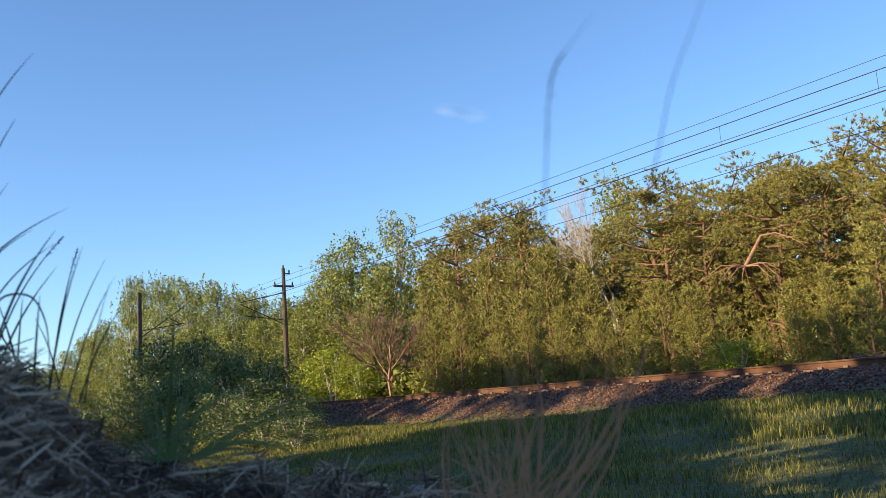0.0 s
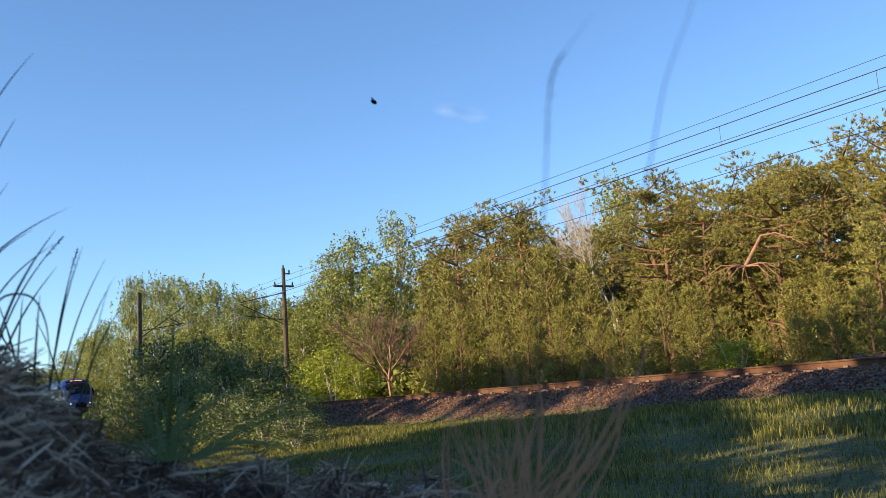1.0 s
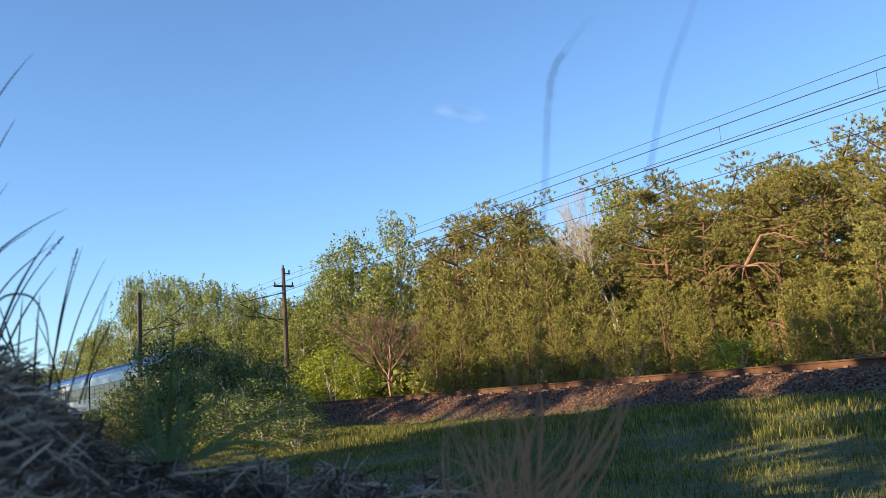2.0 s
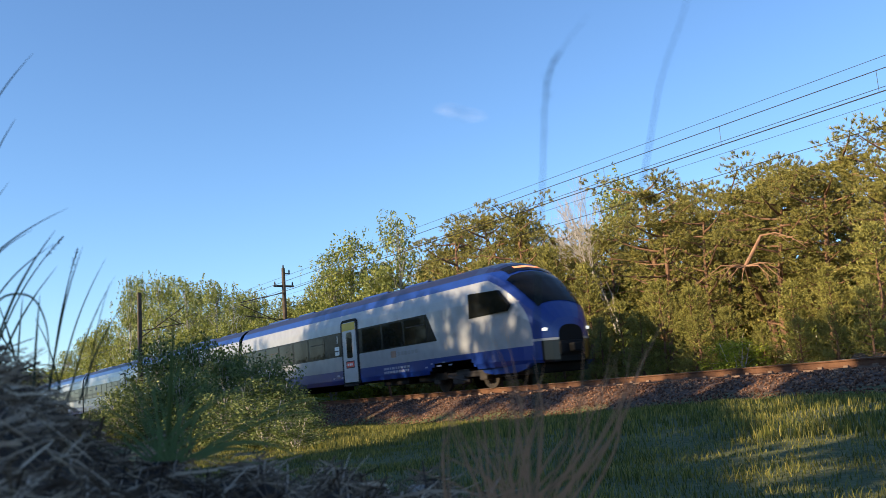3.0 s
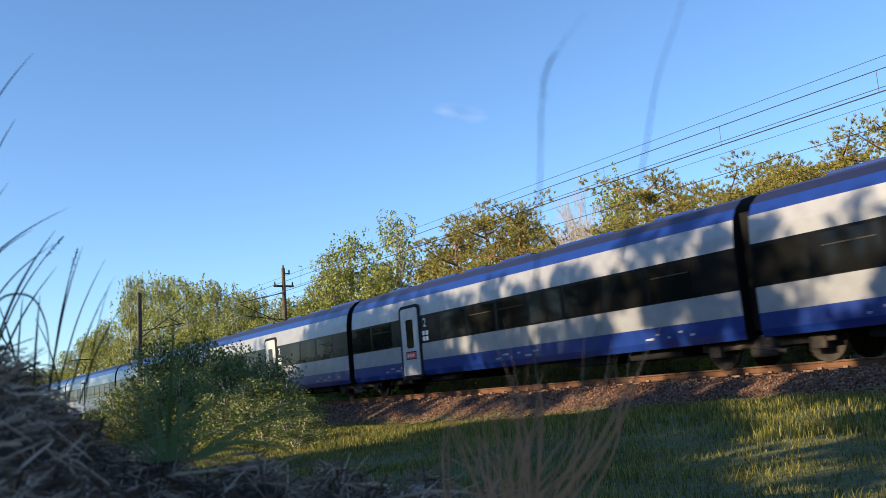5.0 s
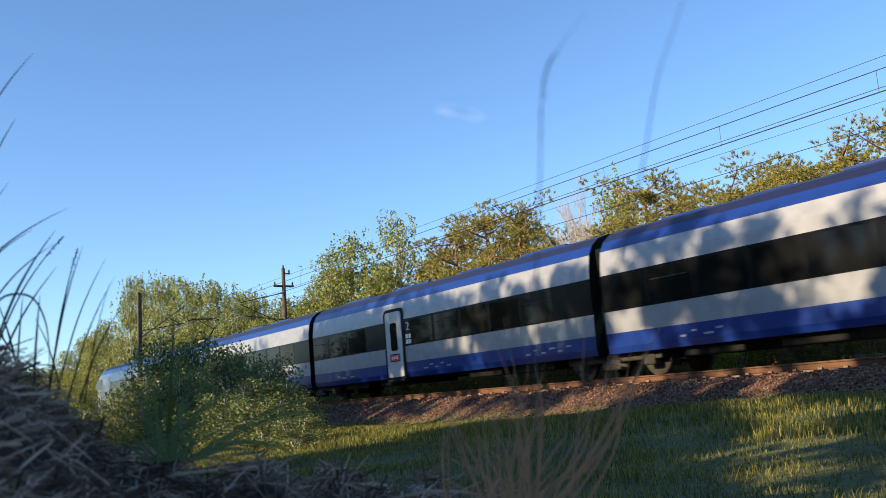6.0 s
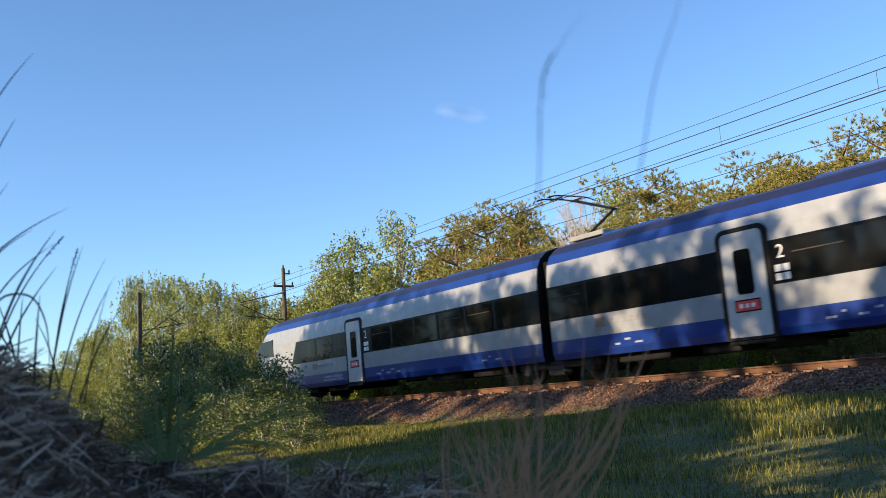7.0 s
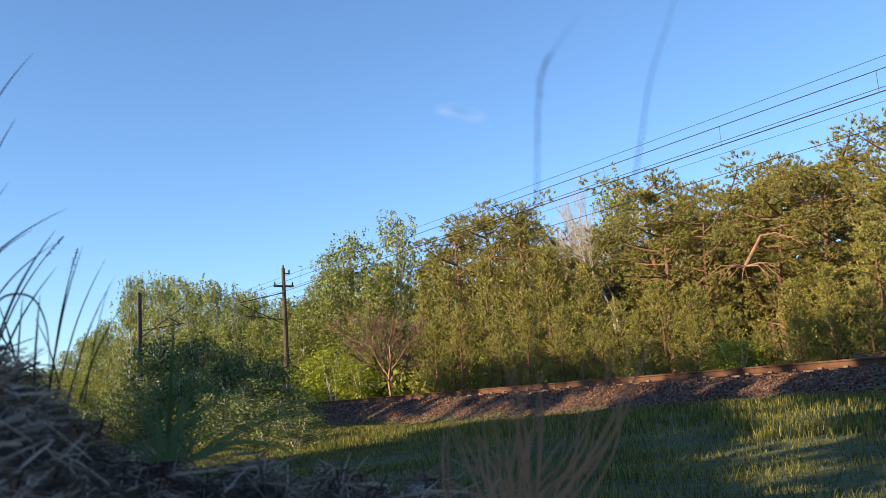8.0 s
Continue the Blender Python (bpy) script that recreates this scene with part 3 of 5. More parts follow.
    for x in (a + 3.2, a + 6.0, b - 5.5, b - 3.0):
        part("underfloor_box", box(bmesh.new(), x - 0.9, x + 0.9, -1.15, 1.15, 0.40, 0.66, 0.04), M_BLACK, car)
    # white lettering on the skirt, too small to read
    bars = bmesh.new()
    rng = random.Random(50 + k)
    for x in (a + 2.5, (a + b) / 2, b - 3.0):
        for j in range(rng.randint(3, 6)):
            w = rng.uniform(0.08, 0.3)
            x0 = x + j * 0.36
            box(bars, x0, x0 + w, -1.418, -1.411, 0.86 + 0.1 * (j % 2), 0.91 + 0.1 * (j % 2))
    tagged(part("skirt_markings", bars, M_MARK, car, "small white marks on the blue skirt"), kind="stuff")
    return car, mid


cars = [build_car(k) for k in range(8)]


def add_pantograph(car, x):
    """A raised single-arm pantograph: base, lower arm, upper arm, and the head on the wire."""
    pan = part("pantograph_base", box(bmesh.new(), x - 0.7, x + 0.7, -0.5, 0.5, 4.0, 4.14, 0.03), M_ROOFGEAR, car, "grey pantograph base")
    lower, upper, head = bmesh.new(), bmesh.new(), bmesh.new()
    tube(lower, [(x - 0.5, 0, 4.14), (x + 0.75, 0, 4.72)], [0.05, 0.04], 8)
    for y in (-0.28, 0.28):
        tube(upper, [(x + 0.75, y * 0.3, 4.72), (x - 1.15, y, 5.40)], [0.03, 0.022], 6)
    for dx in (-0.25, 0.25):
        pts = [(x - 1.2 + dx, y, 5.46 - 0.28 * max(0, abs(y) - 0.55) ** 1.3) for y in np.linspace(-0.95, 0.95, 9)]
        tube(head, pts, [0.022] * 9, 6)
    box(head, x - 1.45, x - 0.95, -0.4, -0.36, 5.40, 5.44), box(head, x - 1.45, x - 0.95, 0.36, 0.40, 5.40, 5.44)
    part("lower_arm", lower, M_BLACK, pan), part("upper_arm", upper, M_BLACK, pan), part("contact_head", head, M_BLACK, pan)


add_pantograph(cars[6][0], -85.4 - cars[6][1])

# ---- trees and bushes ----


def limb_pts(start, way, length, lift, n=5):
    p, pts = Vector(start), []
    for j in range(n):
        t = j / (n - 1)
        pts.append(p + Vector(way) * length * t + Vector((0, 0, lift * length * t * t)))
    return pts


def clusters(rng, centres, radii, count, flat=0.6):
    """Points on and in soft lumps, and the way out of each lump."""
    c = np.repeat(np.array(centres), count, 0)
    r = np.repeat(np.array(radii), count)[:, None]
    d = unit(rng.normal(0, 1, (len(c), 3)))
    out = d * np.array([1, 1, flat]) * r * rng.uniform(0.45, 1.05, (len(c), 1))
    return c + out, unit(d + np.array([0, 0, 0.5]))


def proto(name, label, category, group):
    return tagged(new(name), label, category, group)


def make_pine(seed, h, spread, start, material, n_limb, tufts, label, group, gnarl=0.25, shoot=(0.12, 24, 0.145, 0.0105), pads=(0.6, 1.0), big=(0.44, 0.78), flat=0.45):
    """A pine: bent orange-brown trunk, uneven limbs, separate flat pads of needle shoots with dark gaps between."""
    rng, r = np.random.default_rng(seed), random.Random(seed)
    tree = proto("pine_tree", label, "tree", group)
    bm = bmesh.new()
    lean = Vector((r.uniform(-gnarl, gnarl), r.uniform(-gnarl, gnarl), 0))
    spine = [Vector((0, 0, -0.3)) + Vector((0, 0, (h + 0.1) * t)) + lean * (t * t * h * 0.25) + Vector((math.sin(t * 5 + seed), math.cos(t * 4 + seed), 0)) * 0.12 for t in np.linspace(0, 0.97, 9)]
    tube(bm, spine, [0.17 * h / 9 * (1 - 0.85 * t) + 0.012 for t in np.linspace(0, 1, 9)], 8)
    cs, rs = [], []
    for j in range(n_limb):
        f = start + (0.98 - start) * (j + r.random()) / n_limb
        k = min(int(f / 0.97 * 8), 7)
        base = spine[k].lerp(spine[k + 1], min(1, f / 0.97 * 8 - k))
        a = j * 2.4 + r.uniform(-0.5, 0.5)
        g = (f - start) / (1 - start)
        wide = spread * (0.45 + 0.9 * g) * (1 if g < 0.5 else max(0.12, 1.0 - 1.5 * (g - 0.5) ** 1.3)) * r.uniform(0.55, 1.15)
        pts = limb_pts(base, (math.cos(a), math.sin(a), r.uniform(-0.1, 0.25)), wide, r.uniform(0.05, 0.35))
        tube(bm, pts, [0.05 * (1 - 0.8 * t) * h / 9 + 0.008 for t in np.linspace(0, 1, 5)], 5)
        for t in pads:
            q = pts[0].lerp(pts[-1], t)
            c = Vector((q.x + r.uniform(-0.4, 0.4), q.y + r.uniform(-0.4, 0.4), q.z + r.uniform(0.0, 0.3)))
            tube(bm, [q, c], [0.014, 0.006], 4)
            cs.append(tuple(c))
            rs.append(r.uniform(*big) * h / 9)
    top = spine[-1]
    for _ in range(5):
        cs.append((top.x + r.uniform(-0.35, 0.35), top.y + r.uniform(-0.35, 0.35), top.z + r.uniform(-0.5, 0.0)))
        rs.append(r.uniform(0.22, 0.36))
    part("trunk", bm, M_BARK, tree, "orange-brown bark")
    p, w = clusters(rng, cs, rs, tufts, flat)
    v, f = shoots(rng, p, w, *shoot)
    part_np("crown", v, f, material, tree, "pads of olive green needles")
    return tree


def make_young_pine(seed, h, spread):
    """A young pine that is green to the ground, whorl over whorl, with upright candles."""
    rng, r = np.random.default_rng(seed), random.Random(seed)
    tree = proto("young_pine", "young olive green pine, bushy to the ground beside the track", "tree", "young pines along the track")
    bm = bmesh.new()
    tube(bm, [(0, 0, -0.3), (0.05, 0, h * 0.5), (0, 0.04, h * 0.97)], [0.07, 0.045, 0.01], 6)
    p, w = [], []
    z = 0.42
    while z < h * 0.97:
        g = z / h
        reach = spread * (1 - g) ** 0.75 * r.uniform(0.7, 1.15) + 0.06
        for j in range(8):
            a = j * 2 * math.pi / 8 + z * 3 + r.uniform(-0.35, 0.35)
            ln = reach * r.uniform(0.5, 1.15)
            end = Vector((math.cos(a) * ln, math.sin(a) * ln, z + ln * r.uniform(0.15, 0.5)))
            if j % 2 == 0:
                tube(bm, [(0, 0, z), end], [0.018, 0.005], 4)
            for t in np.linspace(0.6, 1.0, max(2, int(ln / 0.24))):
                q = Vector((0, 0, z)).lerp(end, t)
                for _ in range(2):
                    p.append((q.x + r.gauss(0, 0.1), q.y + r.gauss(0, 0.1), q.z + r.gauss(0, 0.06)))
                    w.append((math.cos(a) * 0.55 + r.gauss(0, 0.3), math.sin(a) * 0.55 + r.gauss(0, 0.3), 0.85))
        z += r.uniform(0.24, 0.40) * max(0.7, h / 4.5)
    for _ in range(6):
        p.append((r.gauss(0, 0.06), r.gauss(0, 0.06), h * r.uniform(0.93, 0.99)))
        w.append((0, 0, 1))
    part("trunk", bm, M_BARK, tree)
    v, f = shoots(rng, np.array(p), np.array(w), 0.27, 24, 0.10, 0.0125)
    part_np("crown", v, f, M_YOUNG, tree, "upright shoots of olive green needles")
    return tree


def make_leafy(seed, h, spread, start, n_lump, per, size, bark, leaf, name, label, category, group, droop=0.5, multi=1, lump=(0.5, 0.95), weeping=0):
    """A leafy tree or bush: one or more stems, forking limbs, lumps of single leaves with gaps."""
    rng, r = np.random.default_rng(seed), random.Random(seed)
    tree = proto(name, label, category, group)
    bm = bmesh.new()
    cs, rs = [], []
    stems = []
    for s in range(multi):
        a = r.uniform(0, 6.28)
        tip = Vector((math.cos(a), math.sin(a), 0)) * (spread * 0.45 * (multi > 1)) + Vector((r.uniform(-0.3, 0.3), r.uniform(-0.3, 0.3), h * r.uniform(0.85, 0.97)))
        pts = [Vector((0, 0, -0.25)).lerp(tip, t) + Vector((math.sin(t * 6 + s), math.cos(t * 5 + s), 0)) * 0.1 * h / 8 * t for t in np.linspace(0, 1, 7)]
        tube(bm, pts, [0.013 * h * (1 - 0.88 * t) + 0.01 for t in np.linspace(0, 1, 7)], 7)
        stems.append(pts)
    for j in range(n_lump):
        g = start + (1 - start) * ((j + r.random()) / n_lump)
        pts = stems[j % multi]
        k = min(int(g * 6 * 0.9), 5)
        base = pts[k]
        a = j * 2.4 + r.uniform(-0.6, 0.6)
        q = (g - start) / (1 - start)
        reach = spread * math.sin(math.pi * (0.16 + 0.80 * q)) ** 0.8 * r.uniform(0.35, 1.1)
        end = Vector((pts[-1].x * g + math.cos(a) * reach, pts[-1].y * g + math.sin(a) * reach, h * g * r.uniform(0.94, 1.0)))
        tube(bm, [base, base.lerp(end, 0.5) + Vector((0, 0, 0.15)), end], [0.022 * h / 9 + 0.006, 0.014 * h / 9 + 0.004, 0.004], 4)
        cs.append(tuple(end)), rs.append(r.uniform(*lump))
        if r.random() < 0.7:
            cs.append(tuple(base.lerp(end, 0.55))), rs.append(r.uniform(*lump) * 0.8)
    part("trunk", bm, bark, tree)
    p = hanging(rng, cs, rs, weeping, per) if weeping else clusters(rng, cs, rs, per, 0.85)[0]
    v, f = leaves(rng, p, size, droop)
    part_np("crown", v, f, leaf, tree)
    return tree


# where each stands: along the track, away from the lens, height of its top
PINE_AT = [(-15.0, 27.4, 8.4), (-17.6, 28.5, 8.6), (-18.5, 27, 8.1), (-21.6, 29, 8.6), (-22.1, 27.5, 8.1), (-24.8, 28.5, 8.6), (-24.9, 26.5, 9), (-16.8, 25.5, 7.1), (-14, 24.5, 6.2), (-18.5, 25.5, 6.8), (-21.4, 25.5, 7.1), (-22.8, 25, 7.1), (-35, 26, 9.9), (-32.6, 26.5, 9.7), (-39.2, 27, 10.2), (-31.8, 27.5, 8.2), (-27.7, 27, 7.4), (-51.8, 33, 10.3), (-29.1, 26, 6.6), (-16.2, 28.6, 8.5), (-19.8, 28.8, 8.1), (-33.8, 27.2, 9.4)]
YOUNG_AT = [(-14, 23.5, 4.5), (-15.5, 23.5, 3.6), (-16.4, 23, 3.2), (-19.1, 23.3, 2.8), (-20.6, 23.5, 3.8), (-21.5, 23, 4), (-23.4, 23, 3.6), (-26.1, 24, 5.3), (-28.4, 24, 6.4), (-29.9, 23.6, 6.3), (-32.7, 24, 6.6), (-35.7, 24, 6.6), (-38.6, 24.5, 6.5), (-26.4, 22.8, 3.7), (-30.4, 22.8, 4), (-13.8, 22.5, 2.7), (-17.2, 22.5, 2.1), (-14.7, 22.3, 2.3), (-22, 22.5, 3), (-33.5, 23, 4.5), (-28.1, 22.5, 3.6), (-24, 22.5, 3.1), (-19.5, 22.4, 2.6), (-35.5, 23, 4.1), (-15.7, 22.2, 2.2)]
BIRCH_AT = [(-28.4, 28.4, 10.5), (-43.8, 26, 11.6), (-44.3, 25, 8.3), (-89.4, 23, 14.8), (-83, 24, 14.2), (-71.8, 23, 11.9), (-68, 24, 11.6), (-60.8, 23, 9.3), (-62.2, 25, 9.8), (-56.2, 24, 8.2), (-55.5, 26, 8.7), (-56.7, 28, 11.5), (-104.4, 23, 10.6), (-53.5, 24, 6.4), (-93.2, 25.5, 15.6), (-83.7, 25.5, 14), (-75.8, 25.5, 12.3), (-68.6, 26.5, 10.5)]
BROAD_AT = [(-50, 26.5, 11.6), (-49.6, 25, 9.1), (-44.4, 24, 6), (-50.7, 23.5, 6.1), (-56.6, 23, 6.8), (-61.6, 22.5, 6.9), (-69, 22.5, 7.5), (-116.3, 24, 10.8), (-93.6, 22.5, 8.7), (-103, 23, 11), (-117.1, 23, 9.6), (-104.4, 24.5, 12.1)]
FAR_AT = [(-132, 24, 8), (-159.4, 26, 9.7), (-176.3, 26, 10.1), (-200.5, 27, 10.8)]
SHRUB_AT = [(-44.7, 22.3, 3.8), (-48, 22.3, 3.2), (-42, 22.6, 3.2), (-17.6, 21.8, 1.8), (-54, 22.2, 3.3)]
NBUSH_AT = [(-48.2, 12, 2.1), (-44.4, 12.5, 3.1), (-39.1, 12, 4.1), (-37.2, 12.6, 3.9), (-32.3, 12, 3.1), (-30.6, 12.3, 2.6), (-27.1, 11.5, 1.5), (-26, 11.5, 0.9), (-55.2, 12, 1.4), (-31.7, 10.5, 2.4), (-27.4, 10.5, 1.6), (-20, 8.2, 0.9), (-17.9, 8, 0.4), (-23.4, 8.5, 1.1), (-28.2, 9, 2), (-36.1, 10, 1.9), (-23.2, 10, 0.6)]


def plant(protos, spots, seed, squash=(0.85, 1.15)):
    """Copies of the prototypes, scaled to each spot's height, each turned its own way; the first ones are the prototypes themselves."""
    r = random.Random(seed)
    for j, (x, y, top) in enumerate(spots):
        tree = protos[j % len(protos)]
        z = float(ground_z(x, y)) - 0.02
        s = (top - z) / TALL[tree]
        wide = s ** 0.6 * r.uniform(*squash)
        m = pose(x, y, z, 0, 0, r.uniform(0, 360)) @ Matrix.Diagonal((wide, wide, s, 1))
        if j < len(protos):
            tree.matrix_basis = m
        else:
            c = copy_thing(tree, Matrix.Identity(4))
            c.matrix_basis = m


TALL = {}


def tall(tree, h):
    TALL[tree] = h
    return tree


pine_label = "mature pine with a bent orange trunk at the forest edge"
pines = [tall(make_pine(11 + j, 9, 2.3, 0.30, M_NEEDLE, 27, 27, pine_label, "pines of the forest edge"), 9.4) for j in range(5)]
plant(pines, PINE_AT, 1)
youngs = [tall(make_young_pine(31 + j, 4.5, 1.2), 4.6) for j in range(5)]
plant(youngs, YOUNG_AT, 2, (0.8, 1.15))
birches = [tall(make_leafy(51 + j, 11, 2.3, 0.20, 46, 10, 0.16, M_BIRCHBARK, M_LEAF, "birch_tree", "slender birch in fresh green leaf at the forest edge", "tree", "birches of the forest edge", 0.7, weeping=11), 11.3) for j in range(4)]
plant(birches, BIRCH_AT, 3)
broads = [tall(make_leafy(71 + j, 9, 2.8, 0.10, 56, 88, 0.17, M_GREYWOOD, M_BROAD, "broadleaf_tree", "full broadleaf tree in fresh green leaf at the forest edge", "tree", "broadleaf trees", 0.4), 9.3) for j in range(3)]
plant(broads, BROAD_AT, 4)
plant([tall(make_leafy(81, 8, 5.0, 0.08, 60, 80, 0.4, M_GREYWOOD, M_BROAD, "distant_tree", "distant dark tree on the skyline", "tree", "distant trees", 0.3, 1, (0.9, 1.6)), 8.4)], FAR_AT, 5)
shrubs = [tall(make_leafy(91 + j, 3, 1.5, 0.05, 40, 75, 0.13, M_GREYWOOD, M_BRIGHT, "shrub", "bright yellow-green leafy shrub behind the track", "shrub", "bright shrubs", 0.2, 4, (0.3, 0.55)), 3.2) for j in range(2)]
plant(shrubs, SHRUB_AT, 6)
bushes = [tall(make_leafy(101 + j, 2.6, 1.5, 0.04, 60, 52, 0.11, M_GREYWOOD, M_BUSH, "bush", "dense dark green bush in front of the track", "bush", "bushes before the track", 0.3, 5, (0.3, 0.5)), 2.8) for j in range(3)]
plant(bushes, NBUSH_AT, 7, (0.9, 1.25))

# the wood goes on behind; unseen trees, added behind the camera, shade the bank
r = random.Random(8)
BACK_AT = [(x + r.uniform(-1.2, 1.2), r.uniform(30, 37), r.uniform(6.5, 8.2) if x > -30 else r.uniform(8, 10)) for x in range(-100, -6, 3)] + [(x + r.uniform(-1, 1), r.uniform(38, 44), r.uniform(6.2, 7.6) if x > -30 else r.uniform(8, 9.5)) for x in range(-60, -8, 3)]
plant([tall(make_pine(19, 9, 2.6, 0.12, M_NEEDLE, 24, 24, "pine deep in the wood behind the track", "pines deep in the wood", shoot=(0.2, 3, 0.34, 0.07)), 8.95)], BACK_AT, 9)
# trees and hedge out of view, added only for the shade they cast
LOW_AT = [(-75, -8, 10), (-67, -7, 10), (-58, -8, 10.5), (-51, -6, 8.5), (-45, -8, 8.8), (-40, -7, 8.6), (-36, -8.5, 9.9), (-34, -8, 10.9), (-32, -8, 10.6), (-30.6, -8.4, 10.0), (-1.0, -8, 9.5), (3.5, -9, 10.5), (8, -7, 10), (-42, -12, 9)]
HEDGE_AT = [(-29.5 + 1.4 * k, -8 + (k * 37 % 10) * 0.05, (5.0 if k < 7 else 4.35 if k < 14 else 4.7) + (k * 53 % 10) * 0.04) for k in range(21)]
# unseen slim trees, heights set to leave a slanting sunlit strip on the grass
SLIM_AT = [(-14.6 + 0.55 * k, -8 - (k % 3) * 0.25, min(8.95 - 0.2 * k, 10.0 - 0.31 * k) + (k * 37 % 10) * 0.02) for k in range(17)]
CROWN_AT = [(-17.0, -8.4, 9.5), (-16.0, -8.4, 9.4), (-15.1, -8.4, 9.3)] + [(-12.3, -8.6, 11.4), (-11.1, -8.2, 11.0), (-9.6, -8.6, 10.6), (-8.4, -8.2, 10.2), (-7.2, -8.5, 10.25), (-6.2, -8.2, 9.5), (-5.2, -8.5, 8.6), (-4.2, -8.2, 7.7), (-3.0, -8.5, 7.2)]
# unseen high crowns, added to keep the train's left part in shade
HIGH_AT = [(-82 + 4.3 * k + (k * 37 % 10) * 0.25, -29 - (k * 53 % 10) * 0.25, 20.9 + (k * 29 % 10) * 0.12) for k in range(11)] + [(-150 + 3.6 * k + (k * 37 % 10) * 0.2, -33 - (k * 53 % 10) * 0.2, 22.8 + (k * 29 % 10) * 0.15) for k in range(27)] + [(-38.4, -28, 21.3)]
# sparse crowns out of view, added to throw dappled shade on the train
TALL_AT = [(-38.5 + 1.75 * k + (k * 37 % 10) * 0.09, -12 - (k * 53 % 10) * 0.12, 15.6 + (k * 29 % 10) * 0.09) for k in range(25) if k not in (14, 17, 20, 23)] + [(-36.9 + 2.3 * k, -13.6, 15.9 + (k * 29 % 10) * 0.08) for k in range(4)]
meadow = [tall(make_leafy(131 + j, 8, 2.2, 0.06, 60, 25, 0.39, M_GREYWOOD, M_BROAD, "shade_tree", "unseen leafy tree added to shade the bank", "tree", "trees on the meadow side", 0.3, 1, (0.5, 0.8)), 8.4) for j in range(2)]
plant(meadow, LOW_AT, 10, (0.95, 1.1))
plant([tall(make_leafy(135, 4.4, 1.2, 0.03, 40, 14, 0.48, M_GREYWOOD, M_BROAD, "shade_bush", "unseen leafy bush added to shade the near grass", "bush", "bushes on the meadow side", 0.3, 3, (0.45, 0.7)), 4.7)], HEDGE_AT, 13, (0.95, 1.1))
plant([tall(make_leafy(137, 6, 0.75, 0.05, 60, 22, 0.5, M_GREYWOOD, M_BROAD, "slim_shade_tree", "unseen slim leafy tree added to shape the sunlit grass strip", "tree", "slim trees on the meadow side", 0.3, 1, (0.35, 0.5)), 6.35)], SLIM_AT, 14, (0.95, 1.0))
for start, span in ((0.88, CROWN_AT[:3]), (0.93, CROWN_AT[3:5]), (0.89, CROWN_AT[5:7]), (0.83, CROWN_AT[7:])):
    plant([tall(make_leafy(138, 9, 1.0, start + 0.04, 34, 22, 0.5, M_GREYWOOD, M_BROAD, "slim_shade_tree", "unseen slim tree whose high crown is added to bound the sunlit grass", "tree", "slim trees on the meadow side", 0.3, 1, (0.35, 0.5)), 9.3)], span, 15, (0.95, 1.0))
dapple_birches = [tall(make_leafy(141 + j, 15, 1.5, 0.88, 20, 22, 0.34, M_BIRCHBARK, M_LEAF, "dapple_birch", "unseen tall birch with a thin high crown, added to dapple the train", "tree", "tall birches on the meadow side", 0.3, 1, (0.24, 0.44)), 15.3) for j in range(3)]
plant(dapple_birches, TALL_AT, 16, (0.95, 1.1))
highs = [tall(make_pine(27 + j, 21, 2.3, 0.875, M_NEEDLE, 7, 36, "unseen tall pine added to shade the left part of the train", "tall pines beyond the meadow", shoot=(0.2, 4, 0.32, 0.085), pads=(0.55, 1.0), big=(0.24, 0.42), flat=0.7), 20.9) for j in range(3)]
plant(highs, HIGH_AT, 11, (0.95, 1.15))
UNDER_AT = [(x + r.uniform(-1, 1), r.uniform(27.5, 33), r.uniform(3.4, 6.2)) for x in range(-112, -6, 3)] + [(x + r.uniform(-1, 1), r.uniform(32, 38), r.uniform(5.0, 6.6)) for x in range(-60, -8, 3)] + [(-42, 23.4, 1.9), (-40.3, 24.2, 2.2), (-44, 24.2, 2.4), (-37.5, 24.5, 2.0)] + [(x, 25.5 + 0.4 * (x % 2), 2.3) for x in range(-36, -9, 3)]
plant([tall(make_leafy(121, 3.6, 2.2, 0.03, 32, 12, 0.58, M_GREYWOOD, M_BROAD, "undergrowth_bush", "leafy undergrowth deep in the wood", "bush", "undergrowth of the wood", 0.2, 4, (0.45, 0.75)), 3.8)], UNDER_AT, 12)


def make_bare(seed, h, spread, n, material, name, label, twig=0.012):
    """A leafless crown of forking twigs."""
    r = random.Random(seed)
    tree = tagged(new(name), label, "tree")
    bm, fine = bmesh.new(), bmesh.new()

    def fork(p, way, ln, rad, depth):
        q = p + way * ln
        tube(bm if depth > 2 else fine, [p, p.lerp(q, 0.5) + Vector((r.gauss(0, 0.04), r.gauss(0, 0.04), 0.03)) * ln, q], [rad, rad * 0.8, rad * 0.6], 5)
        if depth:
            for _ in range(n):
                w = (way + Vector((r.gauss(0, spread), r.gauss(0, spread), r.gauss(0.12, spread * 0.7)))).normalized()
                fork(p.lerp(q, r.uniform(0.45, 1.0)), w, ln * r.uniform(0.5, 0.78), max(rad * 0.55, 0.005), depth - 1)
    fork(Vector((0, 0, -0.2)), Vector((0, 0, 1)), h * 0.42, twig * h * 0.6, 5 if n < 5 else 4)
    part("stem", bm, material if n < 5 else M_DEADWOOD, tree, "pale bare stem")
    part("branch_crown", fine, material, tree)
    return tree


bare = make_bare(3, 10.2, 0.34, 4, M_GREYWOOD, "bare_tree", "leafless pale grey tree among the pines")
bare.matrix_basis = pose(-27.2, 26.4, 0.3)
